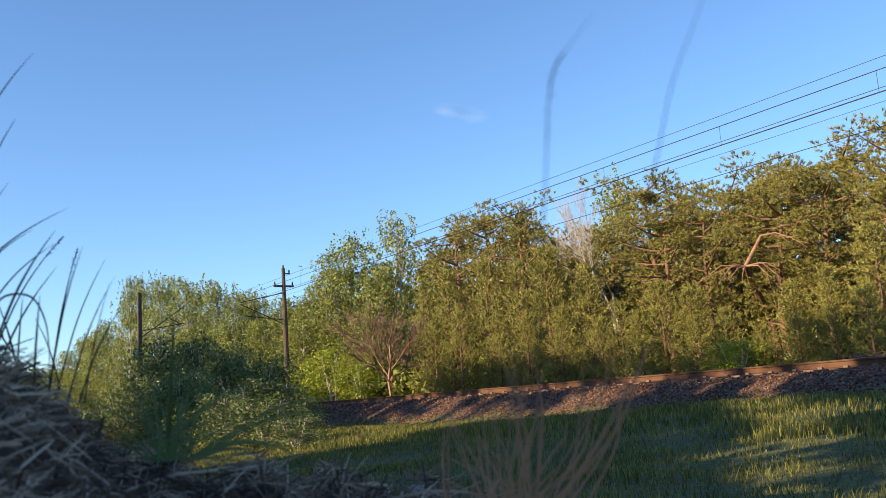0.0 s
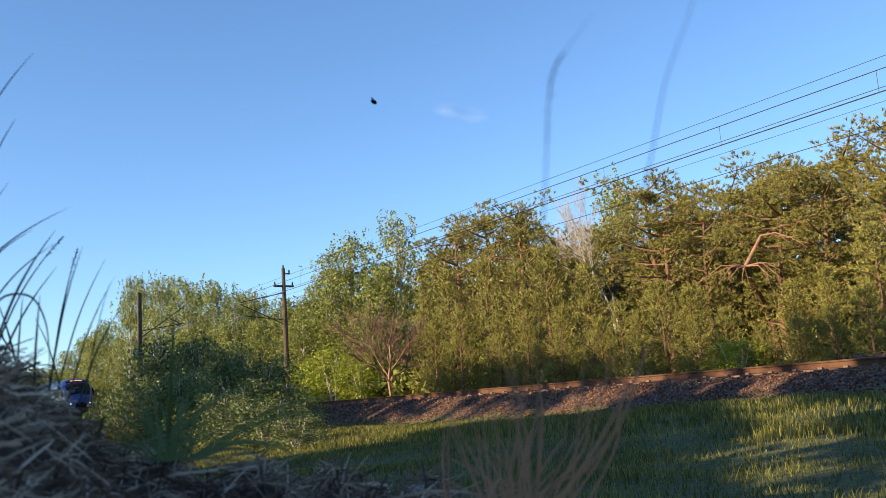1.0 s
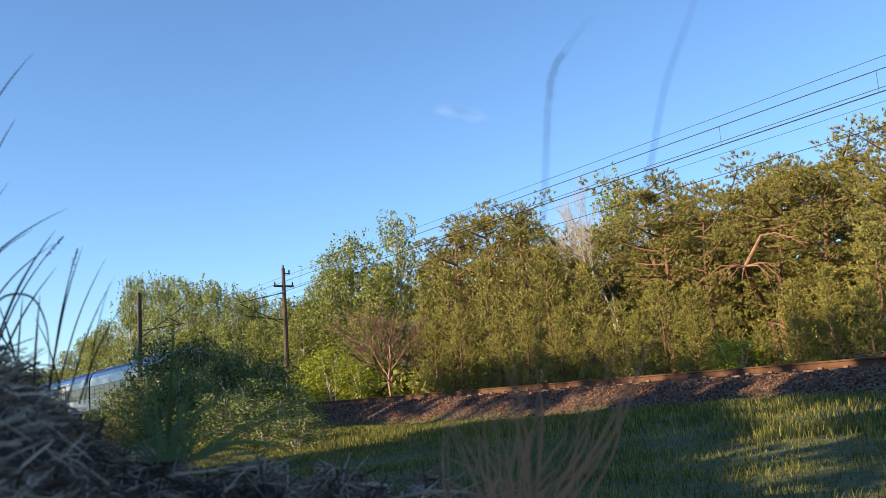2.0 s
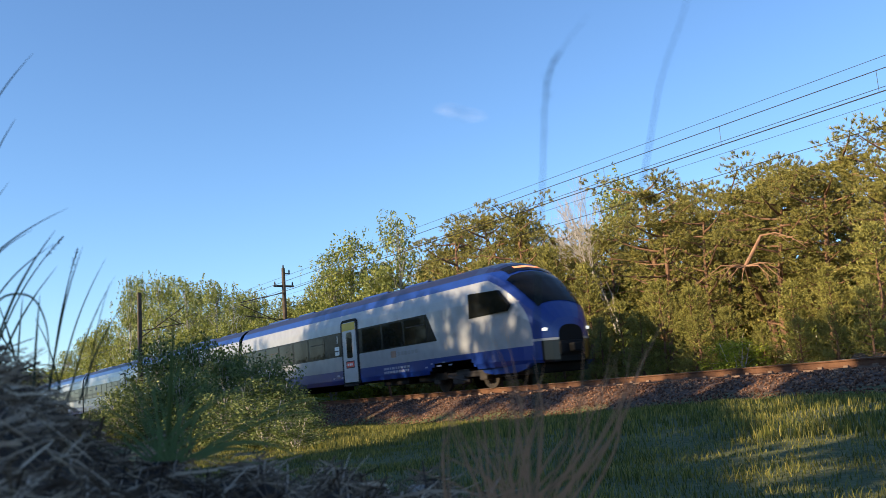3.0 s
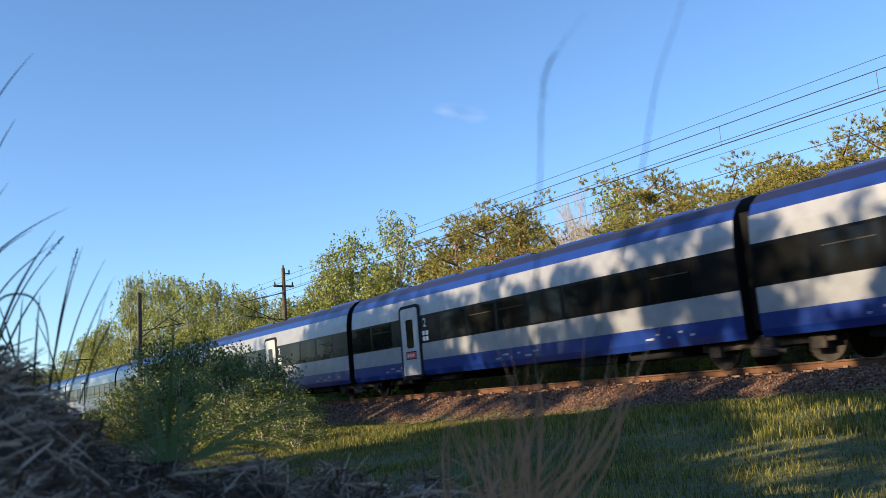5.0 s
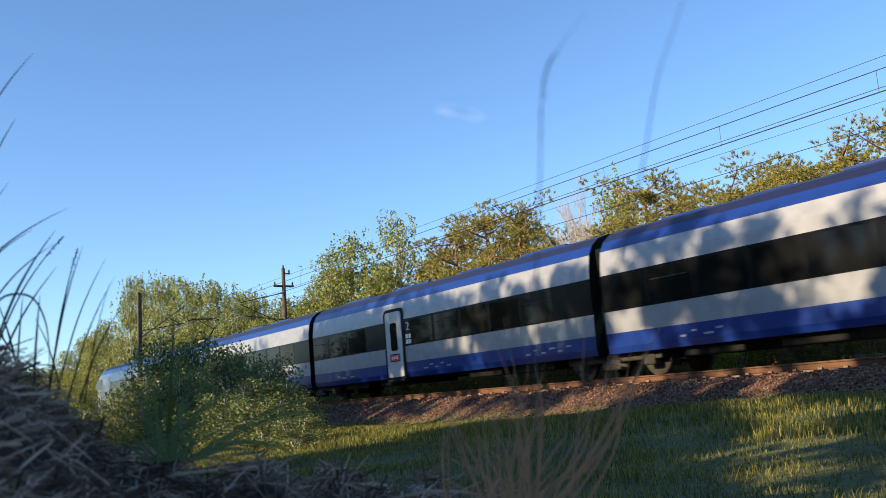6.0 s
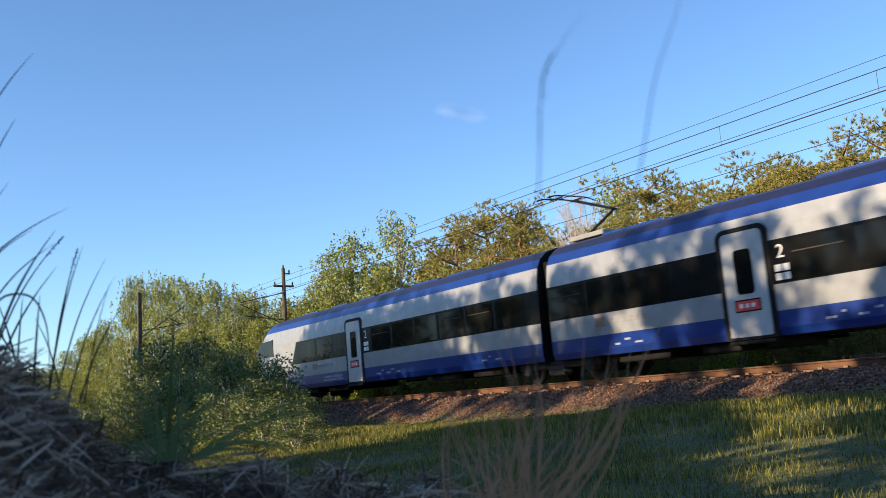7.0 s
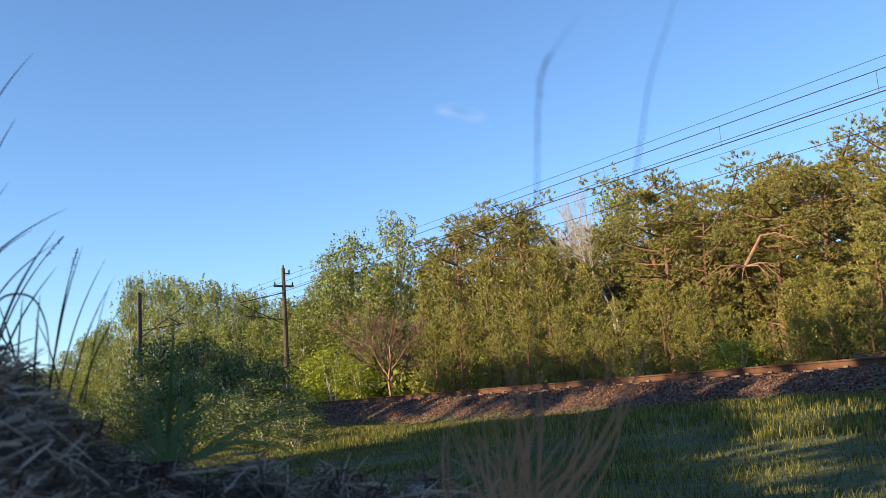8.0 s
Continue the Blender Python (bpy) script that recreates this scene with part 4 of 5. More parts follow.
dead = make_bare(5, 6.4, 0.55, 6, M_DRYLEAF, "dead_tree", "dead brown tree with bare pale stem", 0.02)
dead.matrix_basis = pose(-37.3, 21.6, 0.3)


def broken_pine():
    """A broken pine top: bare orange limbs that hang out of the green, on a dark stem that stands behind them."""
    r = random.Random(6)
    tree = tagged(new("broken_pine"), "broken pine with bare orange limbs hanging down", "tree")
    stem = tube(bmesh.new(), [(0.9, 3.4, -4.1), (0.6, 3.0, -1.5), (0.1, 1.4, -0.3), (0.0, 0.0, 0.0)], [0.14, 0.12, 0.10, 0.07], 8)
    part("stem", stem, M_BARK, tree)
    bm = bmesh.new()
    tube(bm, [(-0.1, 0, -0.1), (0.2, 0, 0.35), (0.55, 0, 0.92)], [0.055, 0.058, 0.045], 8)
    tube(bm, [(0.52, 0, 0.90), (0.95, -0.3, 0.90), (1.4, -0.5, 0.66), (1.8, -0.6, 0.30)], [0.032, 0.022, 0.014, 0.006], 7)
    for k in range(6):
        p0 = Vector((0.8 + 0.15 * k, -0.25 - 0.05 * k, 0.9 - 0.07 * k))
        tube(bm, [p0, p0 + Vector((r.uniform(0.1, 0.4), r.uniform(-0.2, 0), r.uniform(-0.5, 0.15)))], [0.014, 0.004], 4)
    for a, ln, drop in ((3.0, 1.5, 0.5), (3.25, 1.1, 0.2), (2.9, 0.8, 0.45), (-0.1, 1.0, 0.5), (0.15, 0.85, 0.1), (-0.5, 0.8, 0.35), (-2.4, 0.7, 0.2), (-1.9, 0.5, 0.2)):
        e = Vector((math.cos(a) * ln, -0.25 + r.uniform(-0.2, 0.1), math.sin(a) * ln * 0.4 - drop))
        m = e * 0.5 + Vector((0, -0.1, drop * 0.55))
        tube(bm, [(0, -0.03, 0), m, e], [0.026, 0.018, 0.006], 6)
        for j in range(2):
            d = e + Vector((r.uniform(-0.3, 0.3), r.uniform(-0.1, 0.1), r.uniform(-0.3, 0.05)))
            tube(bm, [m.lerp(e, r.uniform(0.1, 0.6)), d], [0.012, 0.004], 4)
    part("crown_wood", bm, M_DEADWOOD, tree)
    tree.matrix_basis = pose(-18.15, 23.4, 4.0, 0, 0, 38)


broken_pine()

# ---- line side: sleepers, stones, masts, wires ----
sleeper_bm = box(bmesh.new(), -0.12, 0.12, -1.3, 1.3, -0.2, 0.0)
for y in (-0.755, 0.755):
    for d in (-0.11, 0.11):
        box(sleeper_bm, -0.05, 0.05, y + d - 0.03, y + d + 0.03, 0.0, 0.045)
sleeper_mesh = bpy.data.meshes.new("sleeper")
sleeper_bm.to_mesh(sleeper_mesh)
sleeper_bm.free()
sleeper_mesh.materials.append(M_SLEEPER)
r = random.Random(12)
for k in range(130):
    s = new("sleeper", sleeper_mesh)
    s.matrix_basis = pose(-72 + k * 0.62 + r.uniform(-0.02, 0.02), TRACK, RAIL - 0.172, 0, 0, r.uniform(-0.6, 0.6))
    tagged(s, "weathered brown railway sleeper bedded in stone", "sleeper", "sleepers of the track")

def litter_heap(x, y, wide, deep, high, seed):
    """A low heap of earth, pine litter and small sticks at the edge of the wood."""
    heap = tagged(new("litter_heap"), "low brown heap of earth and pine litter behind the rails", "heap", "litter heaps at the wood's edge")
    bm = bmesh.new()
    rows = []
    for j in range(13):
        v = -1 + j / 6
        row = []
        for i in range(25):
            u = -1 + i / 12
            h = max(0.0, 1 - u * u) * max(0.0, 1 - v * v) * high
            h *= 0.8 + 0.45 * noise.noise(Vector((u * 3 + seed, v * 3, 0.5)))
            row.append(bm.verts.new((u * wide, v * deep, h - 0.06)))
        rows.append(row)
    for r0, r1 in zip(rows, rows[1:]):
        for i in range(24):
            bm.faces.new((r0[i], r0[i + 1], r1[i + 1], r1[i]))
    part("soil", bm, M_FOREST, heap, "", True)
    g = random.Random(seed)
    sticks = bmesh.new()
    for _ in range(46):
        u, v = g.uniform(-0.8, 0.8), g.uniform(-0.8, 0.3)
        p = Vector((u * wide, v * deep, max(0.02, (1 - u * u) * (1 - v * v) * high * 0.85)))
        d = Vector((g.uniform(-1, 1), g.uniform(-0.5, 0.5), g.uniform(-0.2, 0.45))).normalized() * g.uniform(0.15, 0.45)
        tube(sticks, [p - d * 0.5, p + d * 0.5], [0.012, 0.005], 4)
    tagged(part("sticks", sticks, M_DEADWOOD, heap, "dry sticks"), kind="stuff")
    heap.matrix_basis = pose(x, y, float(ground_z(x, y)), 0, 0, g.uniform(-6, 6))


litter_heap(-13.4, 21.9, 1.9, 0.9, 0.85, 3)
litter_heap(-17.6, 21.9, 1.5, 0.7, 0.45, 8)

rng = np.random.default_rng(5)


def stones(n, x0, x1, y0, y1, size):
    """Broken stones: squashed octahedra, each turned and pulled out of shape."""
    x, y = rng.uniform(x0, x1, n), rng.uniform(y0, y1, n)
    c = np.stack([x, y, ground_z(x, y) + size * 0.2], 1)
    base = np.array([(1, 0, 0), (0, 1, 0), (-1, 0, 0), (0, -1, 0), (0, 0, 1), (0, 0, -1)], float)
    v = base[None] * rng.uniform(0.5, 1.2, (n, 6, 1)) * size + rng.normal(0, 0.15 * size, (n, 6, 3))
    a = rng.uniform(0, 6.28, n)
    rot = np.stack([np.stack([np.cos(a), -np.sin(a), 0 * a], 1), np.stack([np.sin(a), np.cos(a), 0 * a], 1), np.stack([0 * a, 0 * a, 1 + 0 * a], 1)], 1)
    v = np.einsum("nij,nkj->nki", rot, v) + c[:, None]
    f = np.array([(0, 1, 4), (1, 2, 4), (2, 3, 4), (3, 0, 4), (1, 0, 5), (2, 1, 5), (3, 2, 5), (0, 3, 5)])
    return v.reshape(-1, 3), (np.arange(n)[:, None, None] * 6 + f[None]).reshape(-1, 3)


for n, span, size in ((14000, (-32, 0, 14.3, 17.3), 0.034), (4500, (-75, -32, 14.3, 17.3), 0.06), (3000, (-50, 0, 17.4, 21.3), 0.045)):
    v, f = stones(n, *span, size)
    tagged(new("ballast_stones", mesh_of("ballast_stones", v, f, M_STONE)), "brown broken ballast stones beside the rails", "ballast", kind="stuff")


def wire(z, y, sag=0.0, radius=0.014, name="overhead_wire", label="dark overhead wire above the track"):
    bm = bmesh.new()
    xs = np.arange(-300, 101, 10)
    pts = [(x, y, z - sag * math.sin(math.pi * ((x + 48) % 60) / 60)) for x in xs]
    tube(bm, pts, [radius] * len(xs), 6)
    ob = part(name, bm, M_WIRE)
    return tagged(ob, label, "wire", "overhead wires")


wire(6.315, TRACK, radius=0.013, label="dark copper contact wire above the track")
wire(6.42, TRACK + 0.05, radius=0.007)
wire(6.80, TRACK, radius=0.010, label="dark messenger wire above the contact wire")
wire(7.02, TRACK - 0.1, radius=0.006)
wire(6.72, 22.2, radius=0.010)
wire(7.35, 22.2, radius=0.006)
for k in range(16):
    x = -69 + 4.2 * k
    bm = tube(bmesh.new(), [(x, TRACK, 6.315), (x, TRACK, 6.80)], [0.006, 0.006], 5)
    tagged(part("dropper", bm, M_WIRE), "thin dropper between messenger and contact wire", "wire", "droppers of the overhead line")


def far_mast():
    m = tagged(new("catenary_mast"), "weathered catenary mast with cross arm and insulators", "mast", "catenary masts")
    m.matrix_basis = pose(-48.4, 21.2, 0.3)
    bm = bmesh.new()
    tube(bm, [(0, 0, -0.3), (-0.03, 0, 4.5), (-0.08, 0, 8.35)], [0.17, 0.14, 0.10], 10)
    part("pole", bm, M_MAST, m)
    part("cross_arm", box(bmesh.new(), -0.14, -0.02, -0.62, 0.62, 7.25, 7.36, 0.02), M_MAST, m)
    part("top_arm", box(bmesh.new(), -0.12, -0.04, -0.1, 0.42, 8.0, 8.07, 0.01), M_MAST, m)
    for y, z in ((-0.55, 7.36), (0.55, 7.36), (0.0, 8.35), (0.36, 8.07)):
        b = bmesh.new()
        tube(b, [(-0.08, y, z), (-0.08, y, z + 0.08), (-0.08, y, z + 0.09), (-0.08, y, z + 0.2)], [0.03, 0.06, 0.05, 0.03], 8)
        part("insulator", b, M_IRON, m)
    for a, b_ in (((0, -0.1, 5.1), (0.6, -2.9, 6.15)), ((0, -0.1, 5.35), (0.6, -2.6, 5.5)), ((0, -0.1, 6.9), (0.6, -2.9, 6.25))):
        part("bracket_tube", tube(bmesh.new(), [a, b_], [0.03, 0.03], 6), M_MAST, m)


def near_mast():
    m = tagged(new("catenary_mast"), "brown weathered catenary mast with slanted bracket", "mast", "catenary masts")
    m.matrix_basis = pose(-56.6, 15.2, 0.0)
    bm = bmesh.new()
    tube(bm, [(0, 0, -0.3), (0, 0, 4), (-0.02, 0, 8.25)], [0.19, 0.17, 0.14], 4)
    part("pole", bm, M_MAST, m)
    for a, b_ in (((0, 0.1, 5.5), (-0.8, 3.0, 7.5)), ((0, 0.1, 5.9), (-0.6, 2.9, 6.4)), ((-0.5, 1.9, 6.75), (-0.7, 2.8, 6.35))):
        part("bracket_tube", tube(bmesh.new(), [a, b_], [0.03, 0.03], 6), M_MAST, m)


far_mast()
near_mast()

# ---- meadow grass ----


def grass_field(n, x0, x1, y0, y1, height, width, material, label, seed, lean=0.25, keep=None):
    g = np.random.default_rng(seed)
    x, y = g.uniform(x0, x1, n), g.uniform(y0, y1, n)
    tuft = 0.5 + 0.5 * np.sin(x * 1.9 + 2 * np.sin(y * 0.8)) * np.sin(y * 1.6 + 1.5 * np.sin(x * 0.7))
    ok = g.random(n) < 0.4 + 0.6 * tuft
    ok &= np.abs(np.arctan2(x * 0.5557 + y * 0.8314, -x * 0.8314 + y * 0.5557)) < radians(33)
    if keep is not None:
        ok &= keep(x, y)
    x, y, tuft = x[ok], y[ok], tuft[ok]
    v, f = blades(g, np.stack([x, y, ground_z(x, y) - 0.01], 1), (height * (0.7 + 0.6 * tuft) * (1 - 0.45 * smooth(11.5, 13.5, y) * (y < 16)))[:, None], width, lean)
    tagged(new("grass", mesh_of("grass", v, f, material)), label, "grass", kind="stuff")


grass_field(100000, -34, 2, 7.5, 14.5, 0.115, 0.0080, M_GRASS, "tall green grass on the bank below the track", 1)
grass_field(90000, -20, 3, 2.2, 7.5, 0.07, 0.0042, M_GRASS, "green meadow grass before the bank", 2, 0.5)
grass_field(26000, -75, -34, 5, 14.5, 0.32, 0.010, M_GRASS, "tall green grass along the line", 3)
grass_field(9000, -60, 0, 20.4, 23.5, 0.22, 0.008, M_GRASS, "thin grass at the edge of the wood", 4)
grass_field(9000, -6, 2, 1.1, 2.4, 0.10, 0.0025, M_BLADE, "short shaded grass close by", 5)

# ---- close by: straw mound, reeds, tufts ----


def out(a, e, d):
    """The point at a degrees to the right of straight ahead, e degrees up, d metres off along the ground."""
    a = radians(a)
    return EYE + (AHEAD * math.cos(a) + ASIDE * math.sin(a)) * d + Vector((0, 0, d * math.tan(radians(e))))


def mound_z(a, d):
    top = np.interp(a, [-75, -58, -48, -40, -34, -26, -24.6, -23.5, -20, -17, -12, -8, -3, 1, 6, 20], [-0.33, 0.0, 0.34, 0.50, 0.508, 0.503, 0.490, 0.447, 0.403, 0.382, 0.370, 0.358, 0.342, 0.326, 0.25, -0.33])
    rise = np.interp(d, [0.12, 0.28, 0.55, 0.85, 1.0, 1.25, 1.8, 2.6], [0.0, 0.46, 0.80, 0.98, 1.0, 0.9, 0.45, 0.0])
    return top * rise - 0.30 * (1 - rise) ** 2 + 0.024 * np.sin(a * 0.7 + d * 11) * np.sin(d * 9 - a * 0.5) + 0.012 * np.sin(a * 1.15 - d * 17) * np.sin(d * 23 + a * 0.8) + 0.006 * np.sin(a * 1.9 + d * 21) + 0.004 * np.sin(a * 3.3 - d * 35)


def straw_mound():
    m = tagged(new("straw_mound"), "low mound of dark matted dry straw and soil", "mound")
    A, D = np.meshgrid(np.linspace(-75, 20, 130), np.linspace(0.12, 2.6, 62))
    Z = mound_z(A, D)
    ra = np.radians(A)
    X = D * (AHEAD.x * np.cos(ra) + ASIDE.x * np.sin(ra))
    Y = D * (AHEAD.y * np.cos(ra) + ASIDE.y * np.sin(ra))
    k = np.arange(A.size).reshape(A.shape)
    f = np.stack([k[:-1, :-1], k[:-1, 1:], k[1:, 1:], k[1:, :-1]], -1).reshape(-1, 4)
    part_np("soil", np.stack([X, Y, Z], -1).reshape(-1, 3), f, noisy("dark_mound_soil", [(0.3, (0.014, 0.009, 0.007)), (0.6, (0.05, 0.031, 0.022)), (0.8, (0.13, 0.085, 0.06))], 25, 0.95, bump=0.5, fine=150), m, smooth=True)
    g = np.random.default_rng(77)
    n = 12000
    a, d = g.uniform(-42, 6, n), g.uniform(0.45, 1.3, n)
    ln, w = g.uniform(0.015, 0.085, n) * g.uniform(0.5, 1.2, n), g.uniform(0.0003, 0.0008, n) * np.where(g.random(n) < 0.12, 2.4, 1.0)
    ra = np.radians(a)
    c = np.stack([d * (AHEAD.x * np.cos(ra) + ASIDE.x * np.sin(ra)), d * (AHEAD.y * np.cos(ra) + ASIDE.y * np.sin(ra)), mound_z(a, d) + g.uniform(-0.004, 0.022, n)], 1)
    turn = np.where(g.random(n) < 0.35, g.normal(2.4, 0.35, n), g.uniform(0, 6.28, n))
    way = unit(np.stack([np.cos(turn), np.sin(turn), g.normal(-0.05, 0.45, n)], 1))
    side = unit(np.cross(way, c - np.array(EYE))) * w[:, None]
    bow = np.stack([g.normal(0, 0.1, n), g.normal(0, 0.1, n), g.uniform(0, 0.3, n)], 1) * ln[:, None]
    vs = []
    for sg in (-1, 1):
        for t in (-0.5, 0.0, 0.5):
            vs.append(c + way * ln[:, None] * t + bow * (0.25 - t * t) + sg * side * (1 if t == 0 else 0.6))
    v = np.stack(vs, 1).reshape(-1, 3)
    q = np.array([(0, 1, 4, 3), (1, 2, 5, 4)])
    ob = part_np("straw", v, (np.arange(n)[:, None, None] * 6 + q[None]).reshape(-1, 4), M_STRAW, m, "matted dry straw")
    tagged(ob, kind="stuff")


straw_mound()


def ribbon(bm, pts, width):
    """A tapered, slightly folded blade along points."""
    pts = [Vector(p) for p in pts]
    # a smooth run through the points
    fine = []
    for k in range(len(pts) - 1):
        p0, p1, p2, p3 = pts[max(k - 1, 0)], pts[k], pts[k + 1], pts[min(k + 2, len(pts) - 1)]
        for j in range(5):
            t = j / 5
            fine.append(0.5 * ((2 * p1) + (p2 - p0) * t + (2 * p0 - 5 * p1 + 4 * p2 - p3) * t * t + (3 * p1 - p0 - 3 * p2 + p3) * t ** 3))
    fine.append(pts[-1])
    last = None
    for k, p in enumerate(fine):
        d = (fine[min(k + 1, len(fine) - 1)] - fine[max(k - 1, 0)]).normalized()
        s = d.cross(p - EYE).normalized()
        w = width * (1 - (k / (len(fine) - 1)) ** 2.2) + width * 0.08
        fold = (p - EYE).normalized() * w * 0.35
        row = [bm.verts.new(p - s * w), bm.verts.new(p + fold), bm.verts.new(p + s * w)]
        if last:
            bm.faces.new((last[0], last[1], row[1], row[0])), bm.faces.new((last[1], last[2], row[2], row[1]))
        last = row
    return fine


def seed_head(bm, pts, width):
    g = random.Random(9)
    for k in range(60):
        t = k / 60
        i = min(int(t * (len(pts) - 1)), len(pts) - 2)
        p = Vector(pts[i]).lerp(Vector(pts[i + 1]), t * (len(pts) - 1) - i)
        d = (Vector(pts[-1]) - Vector(pts[0])).normalized()
        w = (d + Vector((g.gauss(0, 0.5), g.gauss(0, 0.5), g.gauss(0, 0.5)))).normalized()
        s = w.cross(Vector((g.gauss(0, 1), g.gauss(0, 1), g.gauss(0, 1)))).normalized() * width * 0.35
        ln = width * 2.4 * (0.5 + math.sin(math.pi * (0.1 + 0.85 * t)))
        bm.faces.new((bm.verts.new(p - s), bm.verts.new(p + s), bm.verts.new(p + w * ln)))


# foot and tip of each blade: degrees to the right and up
REED_TIPS = [(-28.2, 14.9, -24.7, 21.3), (-27.8, 11.7, -25.6, 17.6), (-27.5, 10.5, -25.9, 14), (-28, 8.3, -22.7, 12.6), (-27.5, 8.3, -23.9, 2.1), (-26.8, 3.8, -23.4, 11.3), (-23.7, 1.8, -22.2, 10.2), (-23.3, 1.8, -20.6, 9.7), (-22.7, 1.4, -20.1, 8.6), (-22.1, 1.2, -19.8, 6.7), (-23.7, 2.1, -21.9, 10.4), (-21.8, 1.2, -20.4, 8.2), (-27.2, 8.9, -24.6, 11.3), (-25.1, 1.9, -26.6, 7.6), (-24.5, 2.2, -24.2, 7.6), (-26.5, 4.5, -23, 10.9), (-25.4, 2.2, -25.1, 7.6), (-26.8, 2, -23.3, 9.2), (-23.1, 2.1, -24.5, 6.3), (-27.1, 6.4, -23.5, 10.5)]
REED_ARCHES = [((-27.1, 5.1), (-26.3, 7.3), (-24.8, 7.5), (-24, 6.3), (-23.7, 4.4), (-23.7, 1.8))]
TUFT = [((-17.4, -2.3), (-18.7, 0.0), (-20.2, 1.6)), ((-17.6, -2.3), (-18.3, 0.2), (-19.1, 1.9)), ((-17.4, -2.3), (-17.7, 0.5), (-18.1, 3.1)), ((-17.3, -2.4), (-16.5, 0.1), (-16.0, 1.7)), ((-17.1, -2.4), (-16.0, -0.5), (-15.1, 0.6)), ((-17.1, -2.4), (-15.6, 0.2), (-13.7, 1.6)), ((-17.6, -2.3), (-18.3, -0.8), (-18.8, 0.1)), ((-17.2, -2.4), (-16.3, 0.7), (-15.6, 2.8)), ((-17.0, -2.4), (-15.7, -1.0), (-14.0, -0.8)), ((-17.8, -2.3), (-19.0, -0.9), (-20.1, -0.6)), ((-17.3, -2.4), (-16.8, -0.3), (-16.7, 1.7)), ((-16.5, -2.4), (-15.2, -0.0), (-12.8, 1.0))]
TUFT_ARCHES = [((-16.2, -2.2), (-13.9, -1.6), (-11.5, -1.8), (-9.2, -3.0)), ((-15.8, -2.5), (-14.2, -2.0), (-12.6, -2.0), (-10.9, -2.5)), ((-16.8, -2.3), (-15.5, -1.5), (-14.0, -1.4), (-12.9, -1.9))]
SPIKE = [((-17.2, -1.9), (-17.1, 0.7), (-16.9, 3.7), (-16.8, 6.0))]
DRY = [((3.5, -6.1), (4.1, -2.7), (4.9, 2.1)), ((2.8, -6.1), (3.5, -1.9), (4.0, 2.2)), ((2.3, -6.1), (2.4, -1.9), (2.4, 0.9)), ((6.4, -6.3), (8.7, -3.3), (11.6, 1.7)), ((5.9, -6.3), (8.1, -2.5), (10.3, 2.4)), ((6.7, -6.3), (9.7, -2.3), (11.2, 2.6)), ((5.0, -6.2), (6.6, -3.5), (6.9, -0.8)), ((0.3, -5.9), (-0.2, -3.1), (-0.6, -1.0)), ((0.8, -6.0), (-0.1, -2.7), (-0.4, -0.3)), ((1.6, -6.0), (1.7, -2.8), (1.7, -0.4)), ((4.0, -6.2), (5.1, -1.3), (5.2, 2.5)), ((4.4, -6.2), (5.6, -4.1), (7.1, -2.2)), ((3.0, -6.1), (2.1, -4.2), (1.2, -2.8)), ((3.2, -6.1), (2.9, -3.3), (2.0, -0.8)), ((3.9, -6.2), (4.4, -3.3), (5.4, -1.4)), ((2.3, -6.1), (1.0, -4.5), (-1.3, -3.0))]
STALK = [
    ((4.5, -6.7), (5.2, 0), (6.2, 8.7), (6.8, 12.9), (7.7, 19.1), (9, 21.2), (10.9, 23)),
    ((5.2, -6.7), (9.2, 2.5), (12.4, 9.9), (13.8, 13.6), (15.3, 18.2), (17.1, 21.6), (18.6, 24.6)),
]


def bent(fa, fe, ta, te):
    """A blade's run: it rises first and leans out towards the tip."""
    return ((fa, fe), (fa + 0.34 * (ta - fa), fe + 0.46 * (te - fe)), (fa + 0.66 * (ta - fa), fe + 0.76 * (te - fe)), (ta, te))


REED = [bent(*row) for row in REED_TIPS] + REED_ARCHES


def clump(name, label, category, rows, d, width, material, heads=(), seed=1, times=1, loose=1.0, near=0.9, far=1.1, foot=0.0):
    """A tuft of blades that rise from one foot; each blade at its own distance."""
    g = random.Random(seed)
    thing = tagged(new(name), label, category)
    for k in range(len(rows) * times):
        row = rows[k % len(rows)]
        first = k < len(rows)
        dd = d * g.uniform(near, far)
        slip = g.gauss(0, foot)
        bm = bmesh.new()
        da, de = (0, 0) if first else (g.gauss(0, loose), g.gauss(0, loose))
        n = len(row) - 1
        fine = ribbon(bm, [out(a + slip * (1 - j / n) + da * (j / n) + (0 if first else g.gauss(0, 0.25)), e + de * (j / n), dd) for j, (a, e) in enumerate(row)], width * g.uniform(0.6, 1.3))
        if k in heads:
            seed_head(bm, fine[-max(5, len(fine) // 3):], width * 1.5)
        part("blade", bm, material, thing)
    return thing


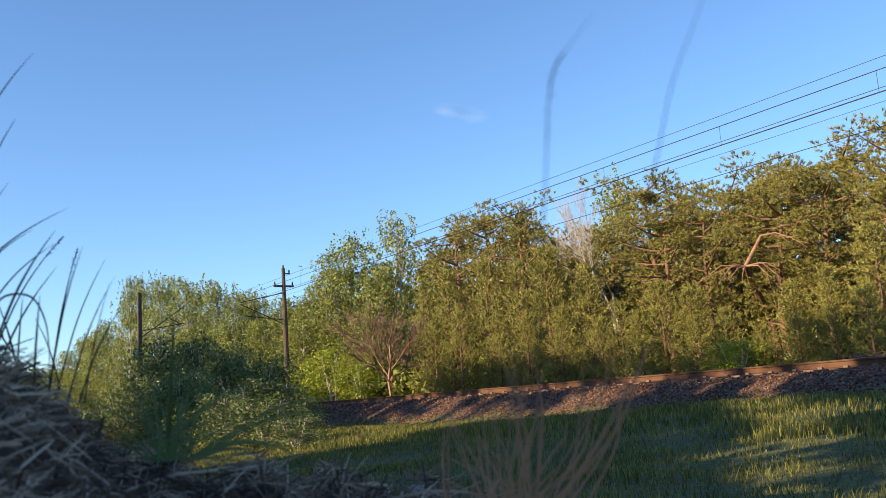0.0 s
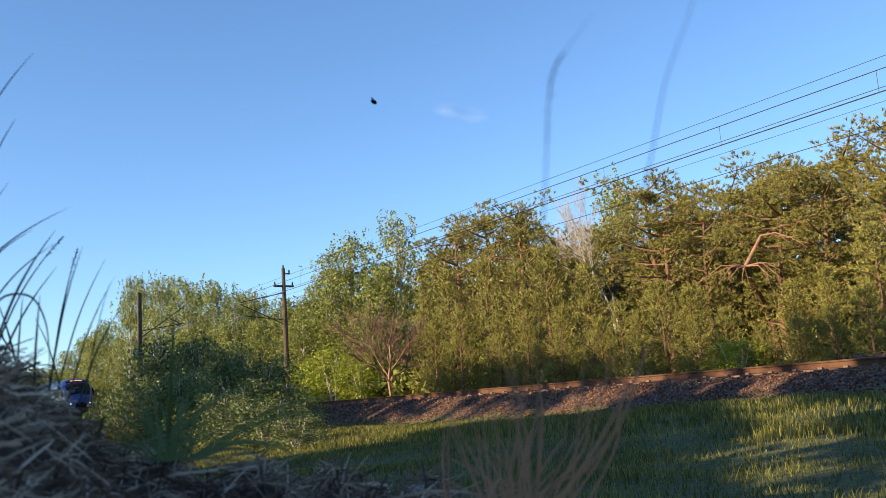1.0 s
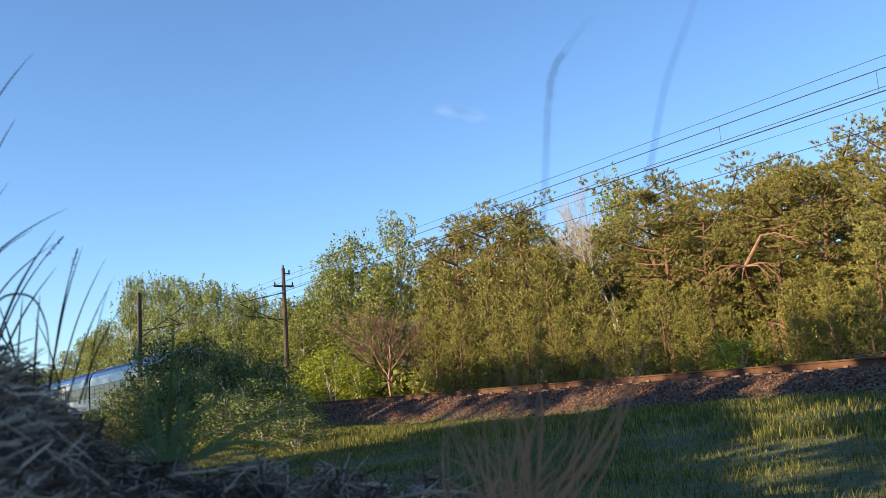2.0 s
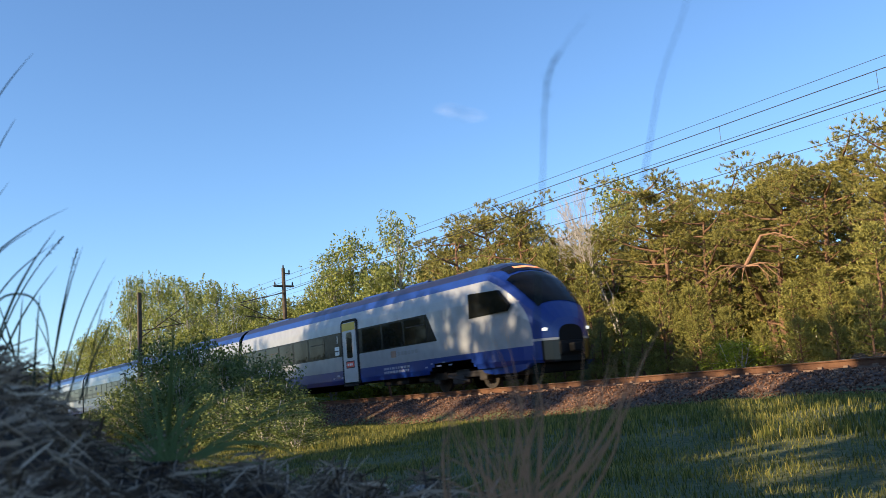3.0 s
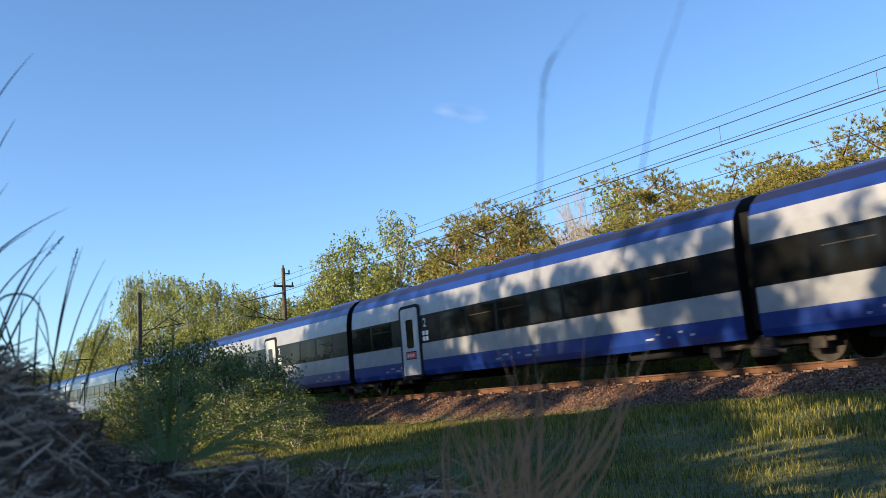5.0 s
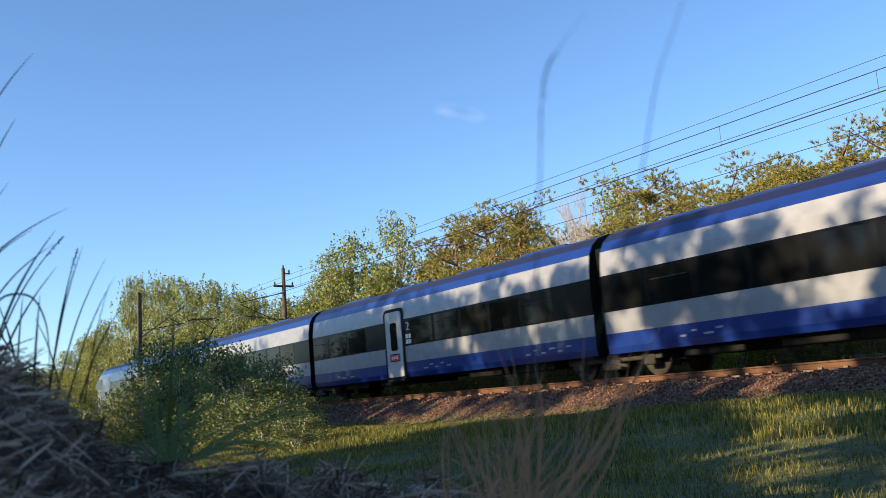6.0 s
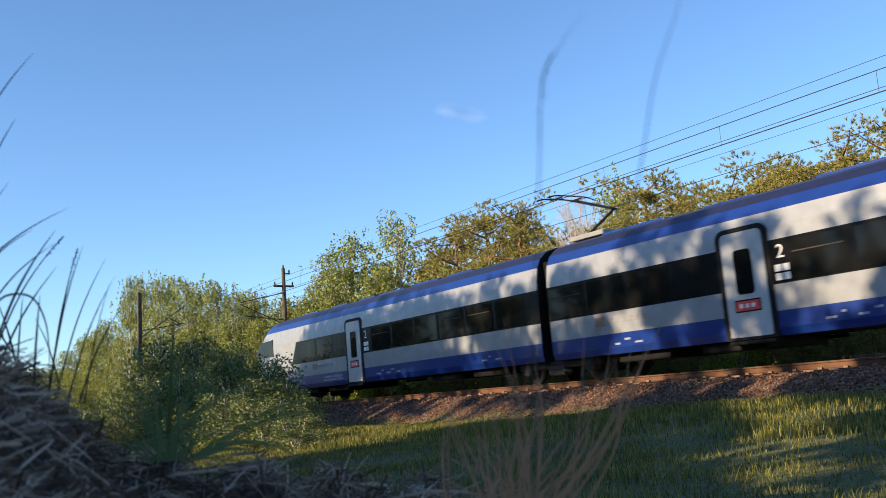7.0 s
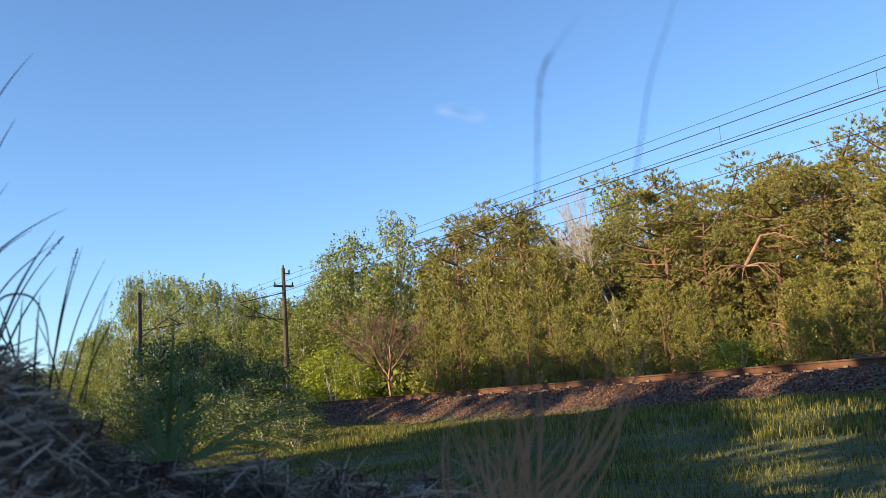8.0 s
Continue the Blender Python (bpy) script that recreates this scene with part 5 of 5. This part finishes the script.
clump("reed_clump", "dark bent reed grass with seed heads on the mound", "reeds", REED, 0.95, 0.0009, M_REED, (6, 15), 1)
clump("grass_tuft", "green grass tuft with long arching blades", "grass tuft", TUFT + TUFT_ARCHES, 0.85, 0.0009, M_BLADE, (), 2, 3, 1.8, foot=0.5)
clump("reed_clump", "single upright dark green reed blade on the mound", "reeds", SPIKE, 0.9, 0.0026, M_BUSH)
clump("dry_grass_tuft", "thin dry brown grass tuft close by", "grass tuft", DRY, 0.55, 0.00065, M_STALK, (), 3, 3, 1.6, 0.85, 1.3, 0.8)
stalks = []
for row in STALK:
    foot = out(*row[0], 0.27)
    s = tagged(new("grass_stalk"), "tall thin dry grass stalk swaying close by", "grass stalk", "tall swaying stalks")
    bm = bmesh.new()
    fine = ribbon(bm, [out(a, e, 0.27) for a, e in row], 0.00024)
    if row is STALK[0]:
        seed_head(bm, fine[-14:-6], 0.0006)
    bmesh.ops.translate(bm, verts=bm.verts, vec=-foot)
    part("stem", bm, M_REED, s)
    stalks.append((s, foot))

# pale stones on the bare soil close by
for a, e, d, size in ((1.3, -5.7, 1.15, 0.017), (5.0, -6.0, 1.2, 0.02), (-2.5, -5.1, 1.1, 0.012)):
    bm = bmesh.new()
    bmesh.ops.create_icosphere(bm, subdivisions=2, radius=size)
    for v in bm.verts:
        v.co = v.co * (1 + 0.3 * noise.noise(v.co * 60)) * Vector((1.3, 1.0, 0.7))
    p = out(a, e, d)
    ob = part("pale_stone", bm, M_GREYWOOD, None, "", True)
    ob.location = (p.x, p.y, float(mound_z(a, d)) + size * 0.3)
    tagged(ob, "small pale stone on bare soil", "stone", "pale stones")

# a fly that dips into view once
fly = tagged(new("fly"), "small dark fly in flight", "insect")
bm = bmesh.new()
bmesh.ops.create_uvsphere(bm, u_segments=10, v_segments=8, radius=0.0035, matrix=Matrix.Diagonal((1.5, 0.9, 0.9, 1)))
part("body", bm, M_BLACK, fly)
for side in (-1, 1):
    bm = bmesh.new()
    ring = [bm.verts.new((-0.001 - 0.006 * t, side * (0.001 + 0.003 * math.sin(math.pi * t) + 0.003 * t), 0.003)) for t in (0, 0.3, 0.7, 1.0)] + [bm.verts.new((-0.006, side * 0.001, 0.003))]
    f = bm.faces.new(ring)
    part("wing", bm, M_IRON, fly)

# a thin shred of cloud far off
def cloud_material():
    m = bpy.data.materials.new("thin_cloud")
    m.use_nodes = True
    n, l = m.node_tree.nodes, m.node_tree.links
    n.remove(n["Principled BSDF"])
    co, sph, nz = n.new("ShaderNodeTexCoord"), n.new("ShaderNodeTexGradient"), n.new("ShaderNodeTexNoise")
    mp = n.new("ShaderNodeMapping")
    sph.gradient_type = "SPHERICAL"
    mp.inputs["Scale"].default_value = (1 / 27, 1 / 27, 1 / 9)
    nz.inputs["Scale"].default_value, nz.inputs["Detail"].default_value = 0.035, 4
    l.new(co.outputs["Object"], mp.inputs["Vector"]), l.new(mp.outputs[0], sph.inputs["Vector"]), l.new(co.outputs["Object"], nz.inputs["Vector"])
    a, b = n.new("ShaderNodeMath"), n.new("ShaderNodeMath")
    a.operation = b.operation = "MULTIPLY"
    b.inputs[1].default_value = 0.26
    l.new(sph.outputs["Fac"], a.inputs[0]), l.new(nz.outputs["Fac"], a.inputs[1]), l.new(a.outputs[0], b.inputs[0])
    t, d, mx = n.new("ShaderNodeBsdfTransparent"), n.new("ShaderNodeBsdfDiffuse"), n.new("ShaderNodeMixShader")
    d.inputs["Color"].default_value = (0.9, 0.9, 0.9, 1)
    l.new(b.outputs[0], mx.inputs[0]), l.new(t.outputs[0], mx.inputs[1]), l.new(d.outputs[0], mx.inputs[2])
    l.new(mx.outputs[0], n["Material Output"].inputs["Surface"])
    return m


bm = bmesh.new()
bmesh.ops.create_grid(bm, x_segments=24, y_segments=12, size=1, matrix=Matrix.Rotation(math.pi / 2, 4, "X"))
for v in bm.verts:
    v.co = Vector((v.co.x * 28, 3 * math.sin(v.co.x * 4) + 2 * math.cos(v.co.z * 5), v.co.z * 10))
cloud = part("cloud", bm, cloud_material())
tagged(cloud, "thin pale shred of cloud in the clear sky", "cloud", kind="structure")
cloud.matrix_basis = Matrix.Translation(out(1.7, 17.9, 800)) @ Matrix.Rotation(math.atan2(ASIDE.y, ASIDE.x), 4, "Z") @ Matrix.Rotation(radians(13), 4, "Y")


def motions():
    for car, mid in cars:
        walk(car, [(t, pose(mid + SPEED * (t - 5.0), TRACK, RAIL, 1.386)) for t in range(9)])
    # the two tall stalks lean slowly with the wind: seconds and degrees
    sway = (((0, 0), (0.5, 0.05), (1, 0), (1.5, 0.1), (2.8, -0.45), (3.5, -0.65), (4.0, -0.85), (4.5, -0.95), (5.8, -1.0), (6.5, -1.0), (7.0, -1.15), (7.5, -1.3), (8, -1.5)),
            ((0, 0), (0.5, -0.4), (1, -0.9), (1.5, -0.6), (2.8, -1.4), (3.5, -1.7), (4.0, -1.85), (4.5, -2.0), (5.8, -2.0), (6.5, -2.1), (7.0, -2.3), (7.5, -2.6), (8, -2.9)))
    for (s, foot), rows in zip(stalks, sway):
        walk(s, [(t, Matrix.Translation(foot) @ Matrix.Rotation(radians(d), 4, AHEAD)) for t, d in rows])
    walk(fly, [(t, Matrix.Translation(out(a, e, 1.3)) @ pose(0, 0, 0, 0, 35, turn)) for t, a, e, turn in ((0, -12, 40, 20), (0.8, -7, 36, 30), (0.9, -5, 30, 40), (1.0, -3.9, 18.9, 60), (1.1, -3, 30, 80), (1.2, 0, 36, 90), (8, 8, 44, 110))])


motions()
